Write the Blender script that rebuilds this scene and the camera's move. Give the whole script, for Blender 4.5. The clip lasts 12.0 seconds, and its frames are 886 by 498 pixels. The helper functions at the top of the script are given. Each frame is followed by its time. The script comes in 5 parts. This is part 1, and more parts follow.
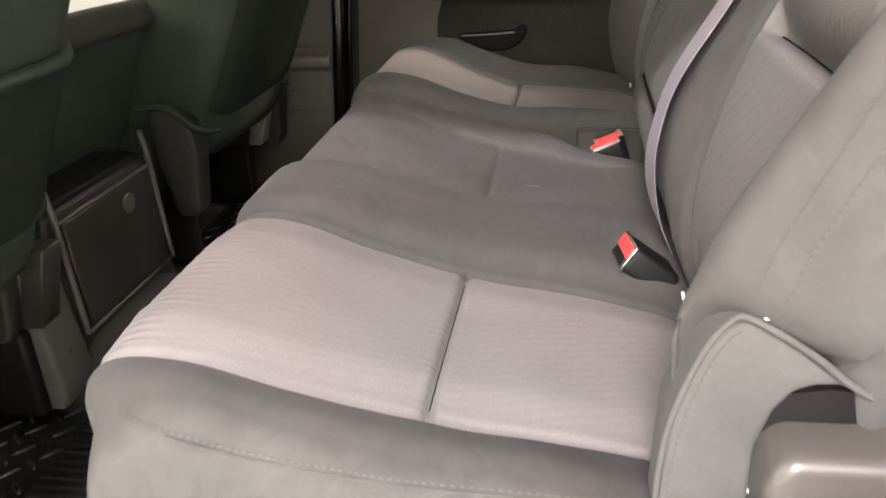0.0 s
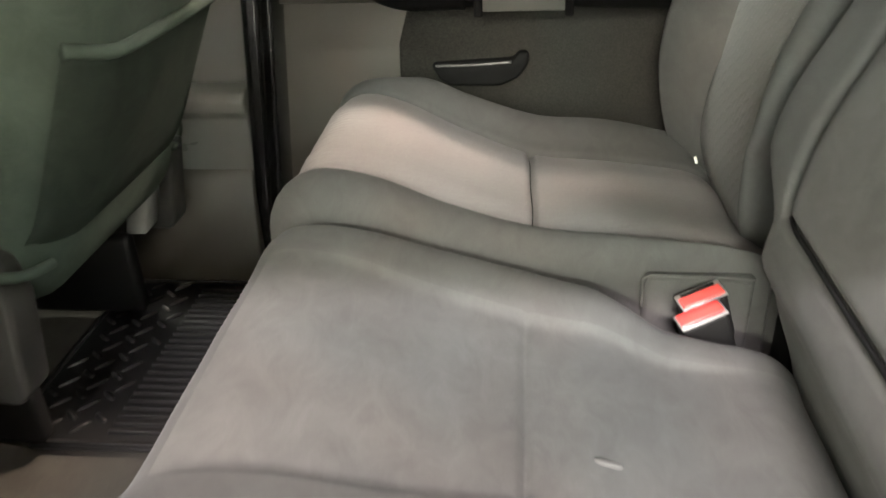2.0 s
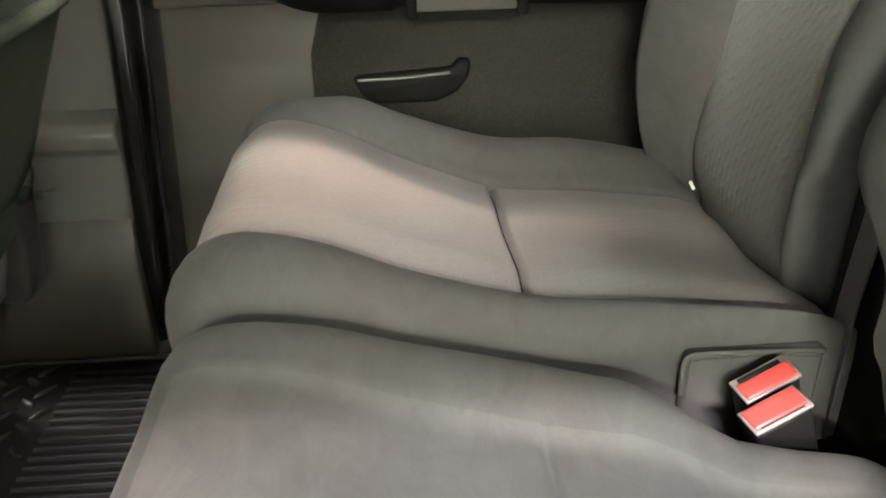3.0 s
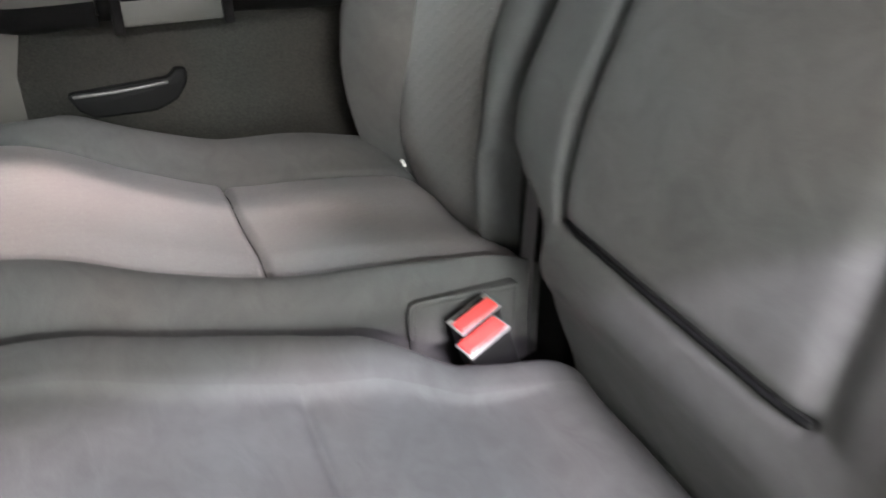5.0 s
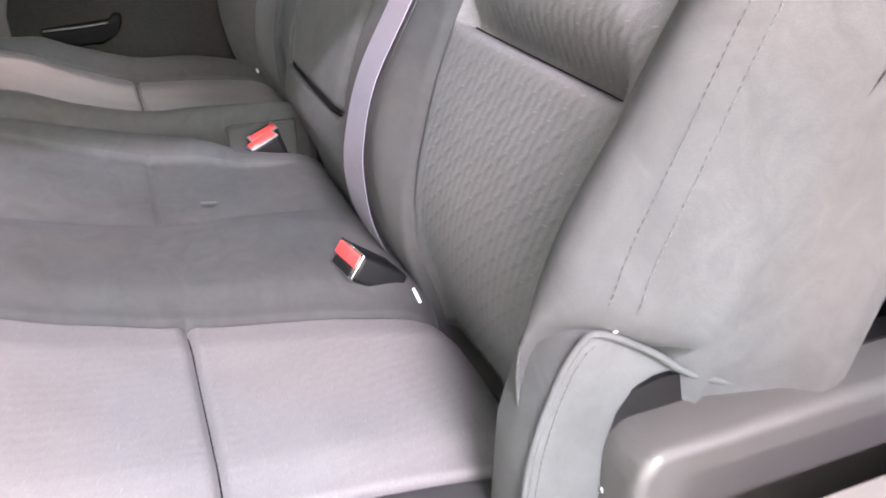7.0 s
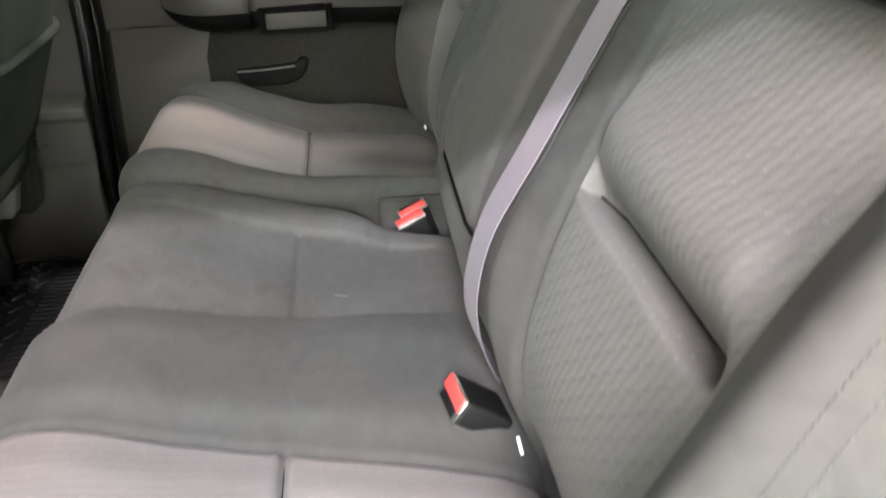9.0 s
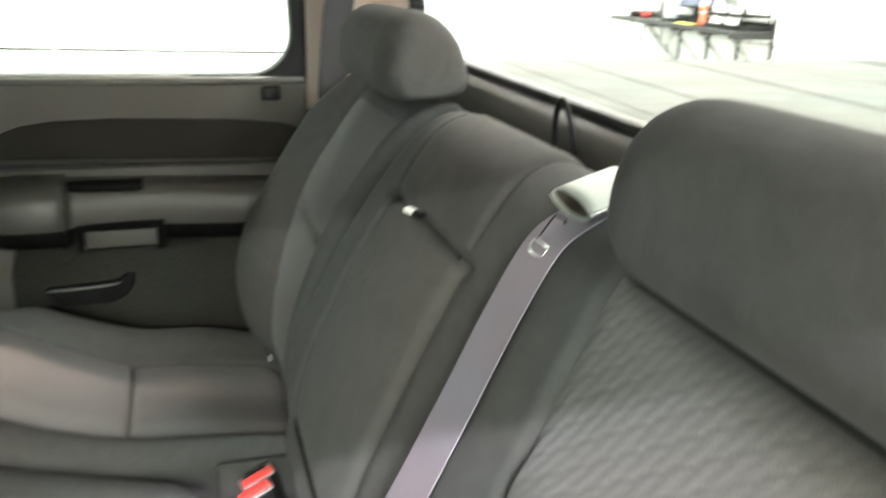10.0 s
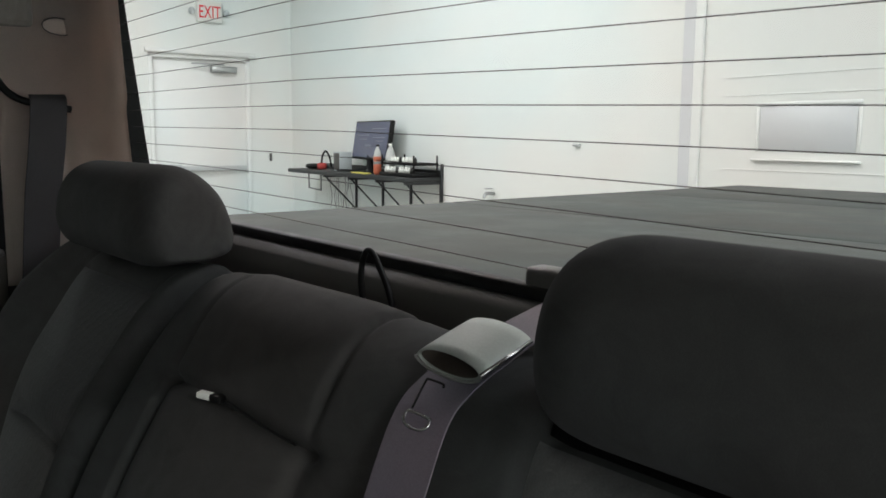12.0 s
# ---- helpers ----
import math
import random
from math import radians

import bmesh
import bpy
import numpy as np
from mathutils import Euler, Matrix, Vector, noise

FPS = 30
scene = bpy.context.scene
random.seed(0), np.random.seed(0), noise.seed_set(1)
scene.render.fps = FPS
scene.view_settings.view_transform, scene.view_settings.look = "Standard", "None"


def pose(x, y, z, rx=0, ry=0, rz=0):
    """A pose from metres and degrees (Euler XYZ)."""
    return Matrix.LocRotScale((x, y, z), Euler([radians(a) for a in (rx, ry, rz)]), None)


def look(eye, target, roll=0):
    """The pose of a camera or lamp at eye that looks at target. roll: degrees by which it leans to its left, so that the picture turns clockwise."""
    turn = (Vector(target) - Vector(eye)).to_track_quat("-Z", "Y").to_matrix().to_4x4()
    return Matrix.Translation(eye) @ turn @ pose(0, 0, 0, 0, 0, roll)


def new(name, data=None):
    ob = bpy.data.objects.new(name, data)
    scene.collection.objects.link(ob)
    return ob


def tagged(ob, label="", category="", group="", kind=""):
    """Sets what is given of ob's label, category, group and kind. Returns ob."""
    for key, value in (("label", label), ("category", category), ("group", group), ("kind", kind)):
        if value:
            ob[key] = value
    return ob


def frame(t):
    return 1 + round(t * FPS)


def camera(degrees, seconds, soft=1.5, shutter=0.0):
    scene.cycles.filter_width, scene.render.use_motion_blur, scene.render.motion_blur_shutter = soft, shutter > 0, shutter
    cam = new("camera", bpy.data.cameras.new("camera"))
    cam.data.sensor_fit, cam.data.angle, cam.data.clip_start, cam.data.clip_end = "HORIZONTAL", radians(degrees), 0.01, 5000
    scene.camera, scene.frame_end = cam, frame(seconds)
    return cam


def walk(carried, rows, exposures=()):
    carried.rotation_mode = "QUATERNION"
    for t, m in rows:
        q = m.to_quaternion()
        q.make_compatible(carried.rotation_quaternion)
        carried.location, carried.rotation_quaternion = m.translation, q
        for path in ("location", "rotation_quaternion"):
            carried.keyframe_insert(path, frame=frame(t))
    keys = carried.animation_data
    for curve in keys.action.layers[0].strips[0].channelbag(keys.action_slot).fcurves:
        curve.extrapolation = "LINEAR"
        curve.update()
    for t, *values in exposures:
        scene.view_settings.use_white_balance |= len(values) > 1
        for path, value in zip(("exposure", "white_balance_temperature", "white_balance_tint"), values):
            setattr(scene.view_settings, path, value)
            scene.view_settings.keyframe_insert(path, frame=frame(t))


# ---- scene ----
cam = camera(57.6, 12.0, soft=1.6, shutter=0.4)
PATH = [
    (0, (0.024, 0.008, 0.697), (-0.292, 1.802, -0.129), -2.82),
    (0.5, (-0.001, 0.134, 0.706), (-0.291, 1.910, -0.165), -2.86),
    (1, (-0.017, 0.297, 0.725), (-0.293, 2.064, -0.170), -2.88),
    (1.5, (-0.041, 0.450, 0.731), (-0.304, 2.201, -0.198), -3.01),
    (2, (-0.103, 0.635, 0.735), (-0.293, 2.382, -0.221), -2.25),
    (2.5, (-0.157, 0.791, 0.722), (-0.195, 2.530, -0.266), -1.29),
    (2.7, (-0.171, 0.825, 0.689), (-0.169, 2.581, -0.268), -1.46),
    (4.3, (-0.212, 0.995, 0.675), (0.331, 2.639, -0.327), -0.23),
    (4.5, (-0.217, 0.941, 0.691), (0.373, 2.566, -0.314), -0.00),
    (5, (-0.187, 0.780, 0.726), (0.479, 2.381, -0.270), -0.54),
    (5.5, (-0.134, 0.586, 0.720), (0.565, 2.187, -0.254), -0.20),
    (6, (-0.103, 0.397, 0.717), (0.609, 1.998, -0.247), -0.28),
    (6.5, (-0.105, 0.232, 0.723), (0.598, 1.846, -0.225), -0.38),
    (6.7, (-0.098, 0.175, 0.719), (0.593, 1.802, -0.216), -0.58),
    (8.3, (-0.099, -0.002, 0.758), (0.176, 1.740, -0.185), -2.90),
    (8.5, (-0.069, 0.058, 0.762), (0.175, 1.814, -0.164), -2.60),
    (9, (0.012, 0.195, 0.856), (0.185, 1.937, -0.111), -2.15),
    (9.5, (0.025, 0.287, 0.905), (0.226, 2.099, 0.082), -2.03),
    (10, (0.018, 0.381, 0.948), (0.610, 2.181, 0.306), 1.90),
    (10.5, (0.027, 0.472, 0.974), (0.938, 2.177, 0.463), 1.54),
    (11, (-0.016, 0.504, 0.970), (1.134, 2.095, 0.589), 1.96),
    (11.5, (-0.061, 0.517, 0.960), (1.201, 2.041, 0.669), 1.08),
    (12, (-0.057, 0.526, 0.936), (1.240, 2.024, 0.667), 0.52),
]
walk(cam, [(t, look(eye, target, roll)) for t, eye, target, roll in PATH],
     exposures=((0.0, 1.70, 7000, 20), (0.5, 1.70, 6600, 17), (1.0, 2.05, 6500, 12), (2.0, 2.66, 6850, 12), (2.5, 2.62, 6900, 13), (4.5, 2.55, 6450, 14), (5.5, 2.74, 5950, 23), (6.5, 2.48, 6050, 23), (8.5, 1.54, 6350, 16), (9.0, 2.10, 6400, 12), (9.5, 2.55, 6500, 9), (10.0, 1.95, 6400, 7), (10.5, 0.50, 6350, 8), (11.0, -0.28, 6100, 12), (12.0, -0.48, 6050, 16)))

# ---- world, lamps, exposure ----
world = bpy.data.worlds.new("world")
scene.world = world
world.use_nodes = True
world.node_tree.nodes["Background"].inputs[0].default_value = (0.55, 0.6, 0.62, 1)
world.node_tree.nodes["Background"].inputs[1].default_value = 0.02

AZ = 7.0                                     # the garage is turned by this against the truck
GN = Vector((math.sin(radians(AZ)), math.cos(radians(AZ)), 0))
GO = Vector((-0.057, 0.526, 0)) + GN * 8.0   # foot on the end wall of the garage
GROUND = -0.36


def garage(u, v, z, rz=0.0):
    """A pose in the garage: u along the end wall, v metres out from it, z as in the cab."""
    return Matrix.Translation(GO) @ pose(0, 0, 0, 0, 0, -AZ) @ pose(u, -v, z, 0, 0, rz)


CEIL = 3.3
COOL, GREEN, PLAIN, WARM = (1.0, 0.945, 1.01), (0.955, 1.0, 0.89), (1.0, 0.99, 0.95), (1.0, 0.85, 0.74)     # tints set by eye, lamp by lamp
# (2.6, 9.0) is added to brighten the rear pillar, (-3.4, 13.4) the upper backrests
for u, v, watts, deep, tint in ((-3.6, 2.2, 50, 0.35, PLAIN), (0.6, 2.2, 98, 0.35, PLAIN), (-3.6, 5.4, 50, 0.35, GREEN), (1.2, 4.95, 80, 0.12, WARM), (2.0, 3.6, 34, 0.35, PLAIN), (2.6, 9.0, 80, 0.35, PLAIN), (0.3, 11.15, 225, 0.10, COOL), (-3.4, 10.8, 30, 0.12, GREEN), (-0.1, 13.9, 315, 0.12, GREEN), (-3.4, 13.4, 105, 0.12, GREEN)):
    lamp = bpy.data.lights.new("tube_lamp", "AREA")
    lamp.shape, lamp.size, lamp.size_y = "RECTANGLE", 1.3, deep
    lamp.energy, lamp.color = watts, tint
    lob = new("tube_lamp", lamp)
    lob.matrix_world = garage(u, v, CEIL - 0.09)

# ---- materials ----


def mat(name, colour, rough=0.6, metal=0.0, spec=0.5, sheen=0.0, coat=0.0):
    m = bpy.data.materials.new(name)
    m.use_nodes = True
    b = m.node_tree.nodes["Principled BSDF"]
    b.inputs["Base Color"].default_value = (*colour, 1)
    b.inputs["Roughness"].default_value = rough
    b.inputs["Metallic"].default_value = metal
    b.inputs["Specular IOR Level"].default_value = spec
    b.inputs["Sheen Weight"].default_value = sheen
    b.inputs["Coat Weight"].default_value = coat
    return m


def node(m, kind, **values):
    n = m.node_tree.nodes.new(kind)
    for k, v in values.items():
        n.inputs[k.replace("_", " ")].default_value = v
    return n


def link(m, a, out, b, inp):
    m.node_tree.links.new(a.outputs[out], b.inputs[inp])


def coords(m, scale=(1, 1, 1), turn=0.0):
    tc = m.node_tree.nodes.new("ShaderNodeNewGeometry")
    mp = m.node_tree.nodes.new("ShaderNodeMapping")
    mp.inputs["Scale"].default_value = scale
    mp.inputs["Rotation"].default_value = (0, 0, radians(turn))
    link(m, tc, "Position", mp, "Vector")
    return mp


def vary(m, colour, amount=0.15, scale=6.0, fine=180.0, fine_amount=0.12, rough=None):
    """Large stains and fine grain on the base colour."""
    b = m.node_tree.nodes["Principled BSDF"]
    mp = coords(m)
    big = node(m, "ShaderNodeTexNoise", Scale=scale, Detail=4.0, Roughness=0.6)
    small = node(m, "ShaderNodeTexNoise", Scale=fine, Detail=2.0, Roughness=0.6)
    link(m, mp, 0, big, "Vector")
    link(m, mp, 0, small, "Vector")
    r1 = node(m, "ShaderNodeMapRange", From_Min=0.25, From_Max=0.75, To_Min=1 - amount, To_Max=1 + amount)
    r2 = node(m, "ShaderNodeMapRange", From_Min=0.25, From_Max=0.75, To_Min=1 - fine_amount, To_Max=1 + fine_amount)
    link(m, big, "Fac", r1, "Value")
    link(m, small, "Fac", r2, "Value")
    mul = node(m, "ShaderNodeMath")
    mul.operation = "MULTIPLY"
    link(m, r1, 0, mul, 0)
    link(m, r2, 0, mul, 1)
    sc = node(m, "ShaderNodeVectorMath")
    sc.operation = "SCALE"
    tint = node(m, "ShaderNodeTexNoise", Scale=scale * 0.55, Detail=2.0)
    link(m, coords(m, (1.3, 0.8, 1.1)), 0, tint, "Vector")
    hue = node(m, "ShaderNodeMix")
    hue.data_type = "RGBA"
    hue.inputs[6].default_value = (colour[0] * 1.045, colour[1] * 0.985, colour[2] * 0.96, 1)
    hue.inputs[7].default_value = (colour[0] * 0.955, colour[1] * 1.015, colour[2] * 1.03, 1)
    wide = node(m, "ShaderNodeMapRange", From_Min=0.35, From_Max=0.65, To_Min=0.0, To_Max=1.0)
    link(m, tint, "Fac", wide, "Value")
    link(m, wide, 0, hue, "Factor")
    m.node_tree.links.new(hue.outputs[2], sc.inputs[0])
    link(m, mul, 0, sc, "Scale")
    link(m, sc, 0, b, "Base Color")
    if rough:
        r3 = node(m, "ShaderNodeMapRange", From_Min=0.3, From_Max=0.7, To_Min=rough[0], To_Max=rough[1])
        link(m, big, "Fac", r3, "Value")
        link(m, r3, 0, b, "Roughness")
    return small


def bump(m, source, out, strength=0.3, distance=0.001):
    b = m.node_tree.nodes["Principled BSDF"]
    bp = node(m, "ShaderNodeBump", Strength=strength, Distance=distance)
    link(m, source, out, bp, "Height")
    old = b.inputs["Normal"].links
    if old:
        m.node_tree.links.new(old[0].from_socket, bp.inputs["Normal"])
    link(m, bp, 0, b, "Normal")


def knit(name, colour, fuzz=0.03):
    """Plain knitted upholstery cloth."""
    m = mat(name, colour, 0.95, spec=0.15, sheen=fuzz)
    small = vary(m, colour, 0.12, 7.0, 1100.0, 0.10)
    bump(m, small, "Fac", 0.05, 0.0003)
    nap = node(m, "ShaderNodeTexNoise", Scale=34.0, Detail=5.0, Roughness=0.65, Distortion=1.2)
    link(m, coords(m, (1.0, 0.6, 0.8)), 0, nap, "Vector")
    brushed = node(m, "ShaderNodeMapRange", From_Min=0.3, From_Max=0.7, To_Min=0.88, To_Max=1.12)
    link(m, nap, "Fac", brushed, "Value")
    b = m.node_tree.nodes["Principled BSDF"]
    laid = node(m, "ShaderNodeVectorMath")
    laid.operation = "SCALE"
    m.node_tree.links.new(b.inputs["Base Color"].links[0].from_socket, laid.inputs[0])
    link(m, brushed, 0, laid, "Scale")
    link(m, laid, 0, b, "Base Color")
    folds = node(m, "ShaderNodeTexNoise", Scale=14.0, Detail=3.0)
    link(m, coords(m, (1, 0.5, 1)), 0, folds, "Vector")
    bump(m, folds, "Fac", 0.12, 0.006)
    return m


def calc(m, op, a, b=None):
    """A math node; a and b are node outputs or numbers."""
    n = m.node_tree.nodes.new("ShaderNodeMath")
    n.operation = op
    for k, v in ((0, a), (1, b)):
        if isinstance(v, (int, float)):
            n.inputs[k].default_value = v
        elif v is not None:
            m.node_tree.links.new(v, n.inputs[k])
    return n.outputs[0]


def weave(name, colour, along, amount=0.45):
    """Jacquard cloth: slanting furrows 22 mm apart, fine threads and staggered short pale stitches; along: the axis that runs up the cloth."""
    m = mat(name, colour, 0.92, spec=0.12, sheen=0.03)
    small = vary(m, colour, 0.08, 6.0, 700.0, 0.14)
    b = m.node_tree.nodes["Principled BSDF"]
    g = m.node_tree.nodes.new("ShaderNodeNewGeometry")
    sep = m.node_tree.nodes.new("ShaderNodeSeparateXYZ")
    link(m, g, "Position", sep, 0)
    up = calc(m, "MULTIPLY", sep.outputs[along], 1.107 if along == "Z" else -1.0)
    u = sep.outputs["Y"]
    comb = m.node_tree.nodes.new("ShaderNodeCombineXYZ")
    m.node_tree.links.new(u, comb.inputs[0])
    m.node_tree.links.new(up, comb.inputs[1])
    sway = node(m, "ShaderNodeTexNoise", Scale=38.0, Detail=2.0)
    link(m, comb, 0, sway, "Vector")
    bend = calc(m, "MULTIPLY", calc(m, "SUBTRACT", sway.outputs["Fac"], 0.5), 0.003)
    ub = calc(m, "ADD", u, bend)
    # furrows that climb aslant from stitch to stitch, with a jog at every row
    slant = calc(m, "MULTIPLY", calc(m, "ADD", ub, calc(m, "MULTIPLY", up, 1.042)), 2 * math.pi / 0.0225)
    rows_ = calc(m, "MULTIPLY", up, 2 * math.pi / 0.0143)
    wave = calc(m, "COSINE", calc(m, "ADD", slant, calc(m, "MULTIPLY", calc(m, "SINE", rows_), -0.15)))
    groove = calc(m, "POWER", calc(m, "ADD", calc(m, "MULTIPLY", wave, 0.5), 0.5), 3.0)
    short = node(m, "ShaderNodeTexNoise", Scale=150.0, Detail=2.0)
    link(m, comb, 0, short, "Vector")
    faint = node(m, "ShaderNodeMapRange", From_Min=0.35, From_Max=0.6, To_Min=0.65, To_Max=1.0)
    link(m, sway, "Fac", faint, "Value")
    # each furrow fades out before it meets the next row
    below = calc(m, "FRACT", calc(m, "DIVIDE", up, -0.0143))
    fade = node(m, "ShaderNodeMapRange", From_Min=0.45, From_Max=0.9, To_Min=1.0, To_Max=0.5)
    m.node_tree.links.new(below, fade.inputs["Value"])
    steep = calc(m, "MULTIPLY", calc(m, "COSINE", calc(m, "MULTIPLY", calc(m, "ADD", ub, calc(m, "MULTIPLY", up, 0.245)), 2 * math.pi / 0.01125)), 0.17)
    cut = calc(m, "ADD", calc(m, "MULTIPLY", calc(m, "MULTIPLY", groove, fade.outputs[0]), calc(m, "MULTIPLY", faint.outputs[0], 0.45)), steep)
    rib = calc(m, "SUBTRACT", calc(m, "ADD", calc(m, "MULTIPLY", short.outputs["Fac"], 0.45), 0.5), cut)
    # short pale stitches, row by row, each row set over
    r = calc(m, "DIVIDE", up, 0.0143)
    row = calc(m, "ROUND", r)
    dr = calc(m, "MULTIPLY", calc(m, "SUBTRACT", r, row), 0.0143)
    q = calc(m, "DIVIDE", calc(m, "ADD", u, calc(m, "MULTIPLY", row, 0.0149)), 0.0225)
    dq = calc(m, "MULTIPLY", calc(m, "SUBTRACT", q, calc(m, "ROUND", q)), 0.0225)
    wide = node(m, "ShaderNodeMapRange", From_Min=0.0018, From_Max=0.0030, To_Min=1.0, To_Max=0.0)
    m.node_tree.links.new(calc(m, "ABSOLUTE", dq), wide.inputs["Value"])
    high = node(m, "ShaderNodeMapRange", From_Min=0.0003, From_Max=0.0009, To_Min=1.0, To_Max=0.0)
    m.node_tree.links.new(calc(m, "ABSOLUTE", calc(m, "ADD", dr, calc(m, "MULTIPLY", dq, 0.25))), high.inputs["Value"])
    dash = calc(m, "MULTIPLY", wide.outputs[0], high.outputs[0])
    worn = node(m, "ShaderNodeTexNoise", Scale=30.0, Detail=2.0)
    link(m, comb, 0, worn, "Vector")
    keep = node(m, "ShaderNodeMapRange", From_Min=0.38, From_Max=0.62, To_Min=0.0, To_Max=0.20 if along == "X" else 0.38)
    link(m, worn, "Fac", keep, "Value")
    mix = node(m, "ShaderNodeMix")
    mix.data_type = "RGBA"
    base = b.inputs["Base Color"].links[0].from_socket
    m.node_tree.links.new(calc(m, "MULTIPLY", dash, keep.outputs[0]), mix.inputs["Factor"])
    shade = node(m, "ShaderNodeMapRange", From_Min=0.2, From_Max=0.8, To_Min=1.0 - amount * 0.22, To_Max=1.0 + amount * 0.18)
    m.node_tree.links.new(rib, shade.inputs["Value"])
    dyed = node(m, "ShaderNodeVectorMath")
    dyed.operation = "SCALE"
    m.node_tree.links.new(base, dyed.inputs[0])
    link(m, shade, 0, dyed, "Scale")
    link(m, dyed, 0, mix, 6)
    mix.inputs[7].default_value = (min(1, colour[0] * 2.0), min(1, colour[1] * 2.0), min(1, colour[2] * 2.0), 1)
    m.node_tree.links.new(mix.outputs[2], b.inputs["Base Color"])
    bump(m, small, "Fac", 0.2, 0.0005)
    relief = node(m, "ShaderNodeBump", Strength=amount, Distance=0.0026)
    m.node_tree.links.new(rib, relief.inputs["Height"])
    m.node_tree.links.new(b.inputs["Normal"].links[0].from_socket, relief.inputs["Normal"])
    link(m, relief, 0, b, "Normal")
    return m


def plastic(name, colour, rough=0.5, grain=0.25, amount=0.1, spec=0.45):
    m = mat(name, colour, rough, spec=spec)
    small = vary(m, colour, amount, 9.0, 600.0, 0.06, (rough * 0.85, min(1, rough * 1.2)))
    bump(m, small, "Fac", grain, 0.0005)
    return m


def painted(name, colour, rough=0.6, amount=0.05, scale=1.2):
    m = mat(name, colour, rough)
    small = vary(m, colour, amount, scale, 60.0, 0.02, (rough * 0.85, min(1, rough * 1.15)))
    bump(m, small, "Fac", 0.1, 0.002)
    return m


M_BOL = knit("bolster_cloth", (0.0525, 0.0520, 0.0505))
M_CTR = knit("centre_cloth", (0.0630, 0.0625, 0.0605))
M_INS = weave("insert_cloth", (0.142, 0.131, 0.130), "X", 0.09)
# same cloth on the backs, darkened for the shade the bolsters throw there
M_INSB = weave("insert_cloth_back_shaded", (0.110, 0.106, 0.104), "Z", 0.24)
# seam thread, and the black that stands for shade in creases
M_SEAM_AND_SHADE = mat("seam_thread_and_crease_shade", (0.004, 0.004, 0.004), 0.95, spec=0.08)
M_STITCH = mat("stitch_thread", (0.068, 0.067, 0.064), 0.8)
M_STITCHD = mat("dark_stitch_thread", (0.043, 0.043, 0.041), 0.8)
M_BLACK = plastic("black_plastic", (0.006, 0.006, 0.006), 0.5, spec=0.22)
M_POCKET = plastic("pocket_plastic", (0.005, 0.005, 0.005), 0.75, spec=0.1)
M_SEAL = plastic("glossy_rubber", (0.006, 0.006, 0.006), 0.16, 0.05)
M_DARK = plastic("dark_trim", (0.018, 0.018, 0.017), 0.42)
M_GREY = plastic("grey_trim", (0.092, 0.088, 0.083), 0.5)
M_GREYGLOSS = plastic("grey_trim_worn", (0.078, 0.076, 0.075), 0.32)
M_COVERP = plastic("side_cover_plastic", (0.054, 0.053, 0.051), 0.38, 0.15, 0.03)
M_ARM = plastic("armrest_plastic", (0.044, 0.039, 0.033), 0.44, 0.2, 0.05)
M_RECESS = plastic("recess_vinyl", (0.0165, 0.0142, 0.0118), 0.8, 0.4, 0.1, 0.15)
# near-black copy of the armrest plastic: the shade beneath is put into it
M_ARMD = plastic("armrest_plastic_shaded", (0.0045, 0.004, 0.004), 0.8, 0.2, 0.03, 0.08)
M_LATCH = plastic("latch_plastic", (0.105, 0.104, 0.092), 0.35)
M_CUP = plastic("pull_cup_plastic", (0.050, 0.048, 0.042), 0.45)
M_CONSOLE = plastic("console_plastic", (0.029, 0.028, 0.026), 0.42, spec=0.3)
M_RAIL = plastic("pale_rail_plastic", (0.21, 0.21, 0.20), 0.45)
M_LEDGE = plastic("ledge_plastic", (0.115, 0.112, 0.104), 0.6)
M_PILLAR = plastic("lower_pillar_plastic", (0.096, 0.097, 0.090), 0.3)
M_DOOR = plastic("door_vinyl", (0.050, 0.045, 0.038), 0.6)
M_DOORL = mat("door_lower_carpet", (0.0155, 0.0145, 0.0125), 0.9, spec=0.2)
bump(M_DOORL, vary(M_DOORL, (0.0155, 0.0145, 0.0125), 0.15, 9.0, 380.0, 0.5), "Fac", 0.6, 0.0006)
M_BEIGE = plastic("pillar_trim", (0.60, 0.50, 0.44), 0.65)
M_SILL = plastic("dark_sill", (0.033, 0.029, 0.023), 0.42)
M_LINER = knit("headliner_cloth", (0.30, 0.27, 0.245))
M_SEATB = knit("front_seat_cloth", (0.032, 0.042, 0.033), 0.0)
M_ROLL = knit("seat_back_roll_cloth", (0.055, 0.054, 0.044), 0.0)
M_RED = mat("red_plastic", (0.80, 0.06, 0.055), 0.35, coat=0.3)
M_CHROME = mat("chrome", (0.62, 0.62, 0.63), 0.26, metal=1.0)
M_STEEL = mat("steel", (0.45, 0.45, 0.45), 0.35, metal=1.0)
M_RIM = mat("bright_rim", (0.26, 0.25, 0.25), 0.35, metal=0.3)
M_WHITE = mat("white_plastic", (0.78, 0.78, 0.74), 0.45)
M_SLEEVE = plastic("belt_sleeve", (0.42, 0.44, 0.40), 0.55)
M_LINING = plastic("guide_lining", (0.085, 0.068, 0.055), 0.6)
M_RUBBER = plastic("mat_rubber", (0.014, 0.014, 0.0135), 0.33)
M_CARPET = knit("carpet", (0.044, 0.042, 0.036))
M_WALL = painted("garage_wall_paint", (0.80, 0.81, 0.79), 0.7, 0.03)
M_SECT = painted("garage_door_paint", (0.82, 0.83, 0.82), 0.55, 0.03)
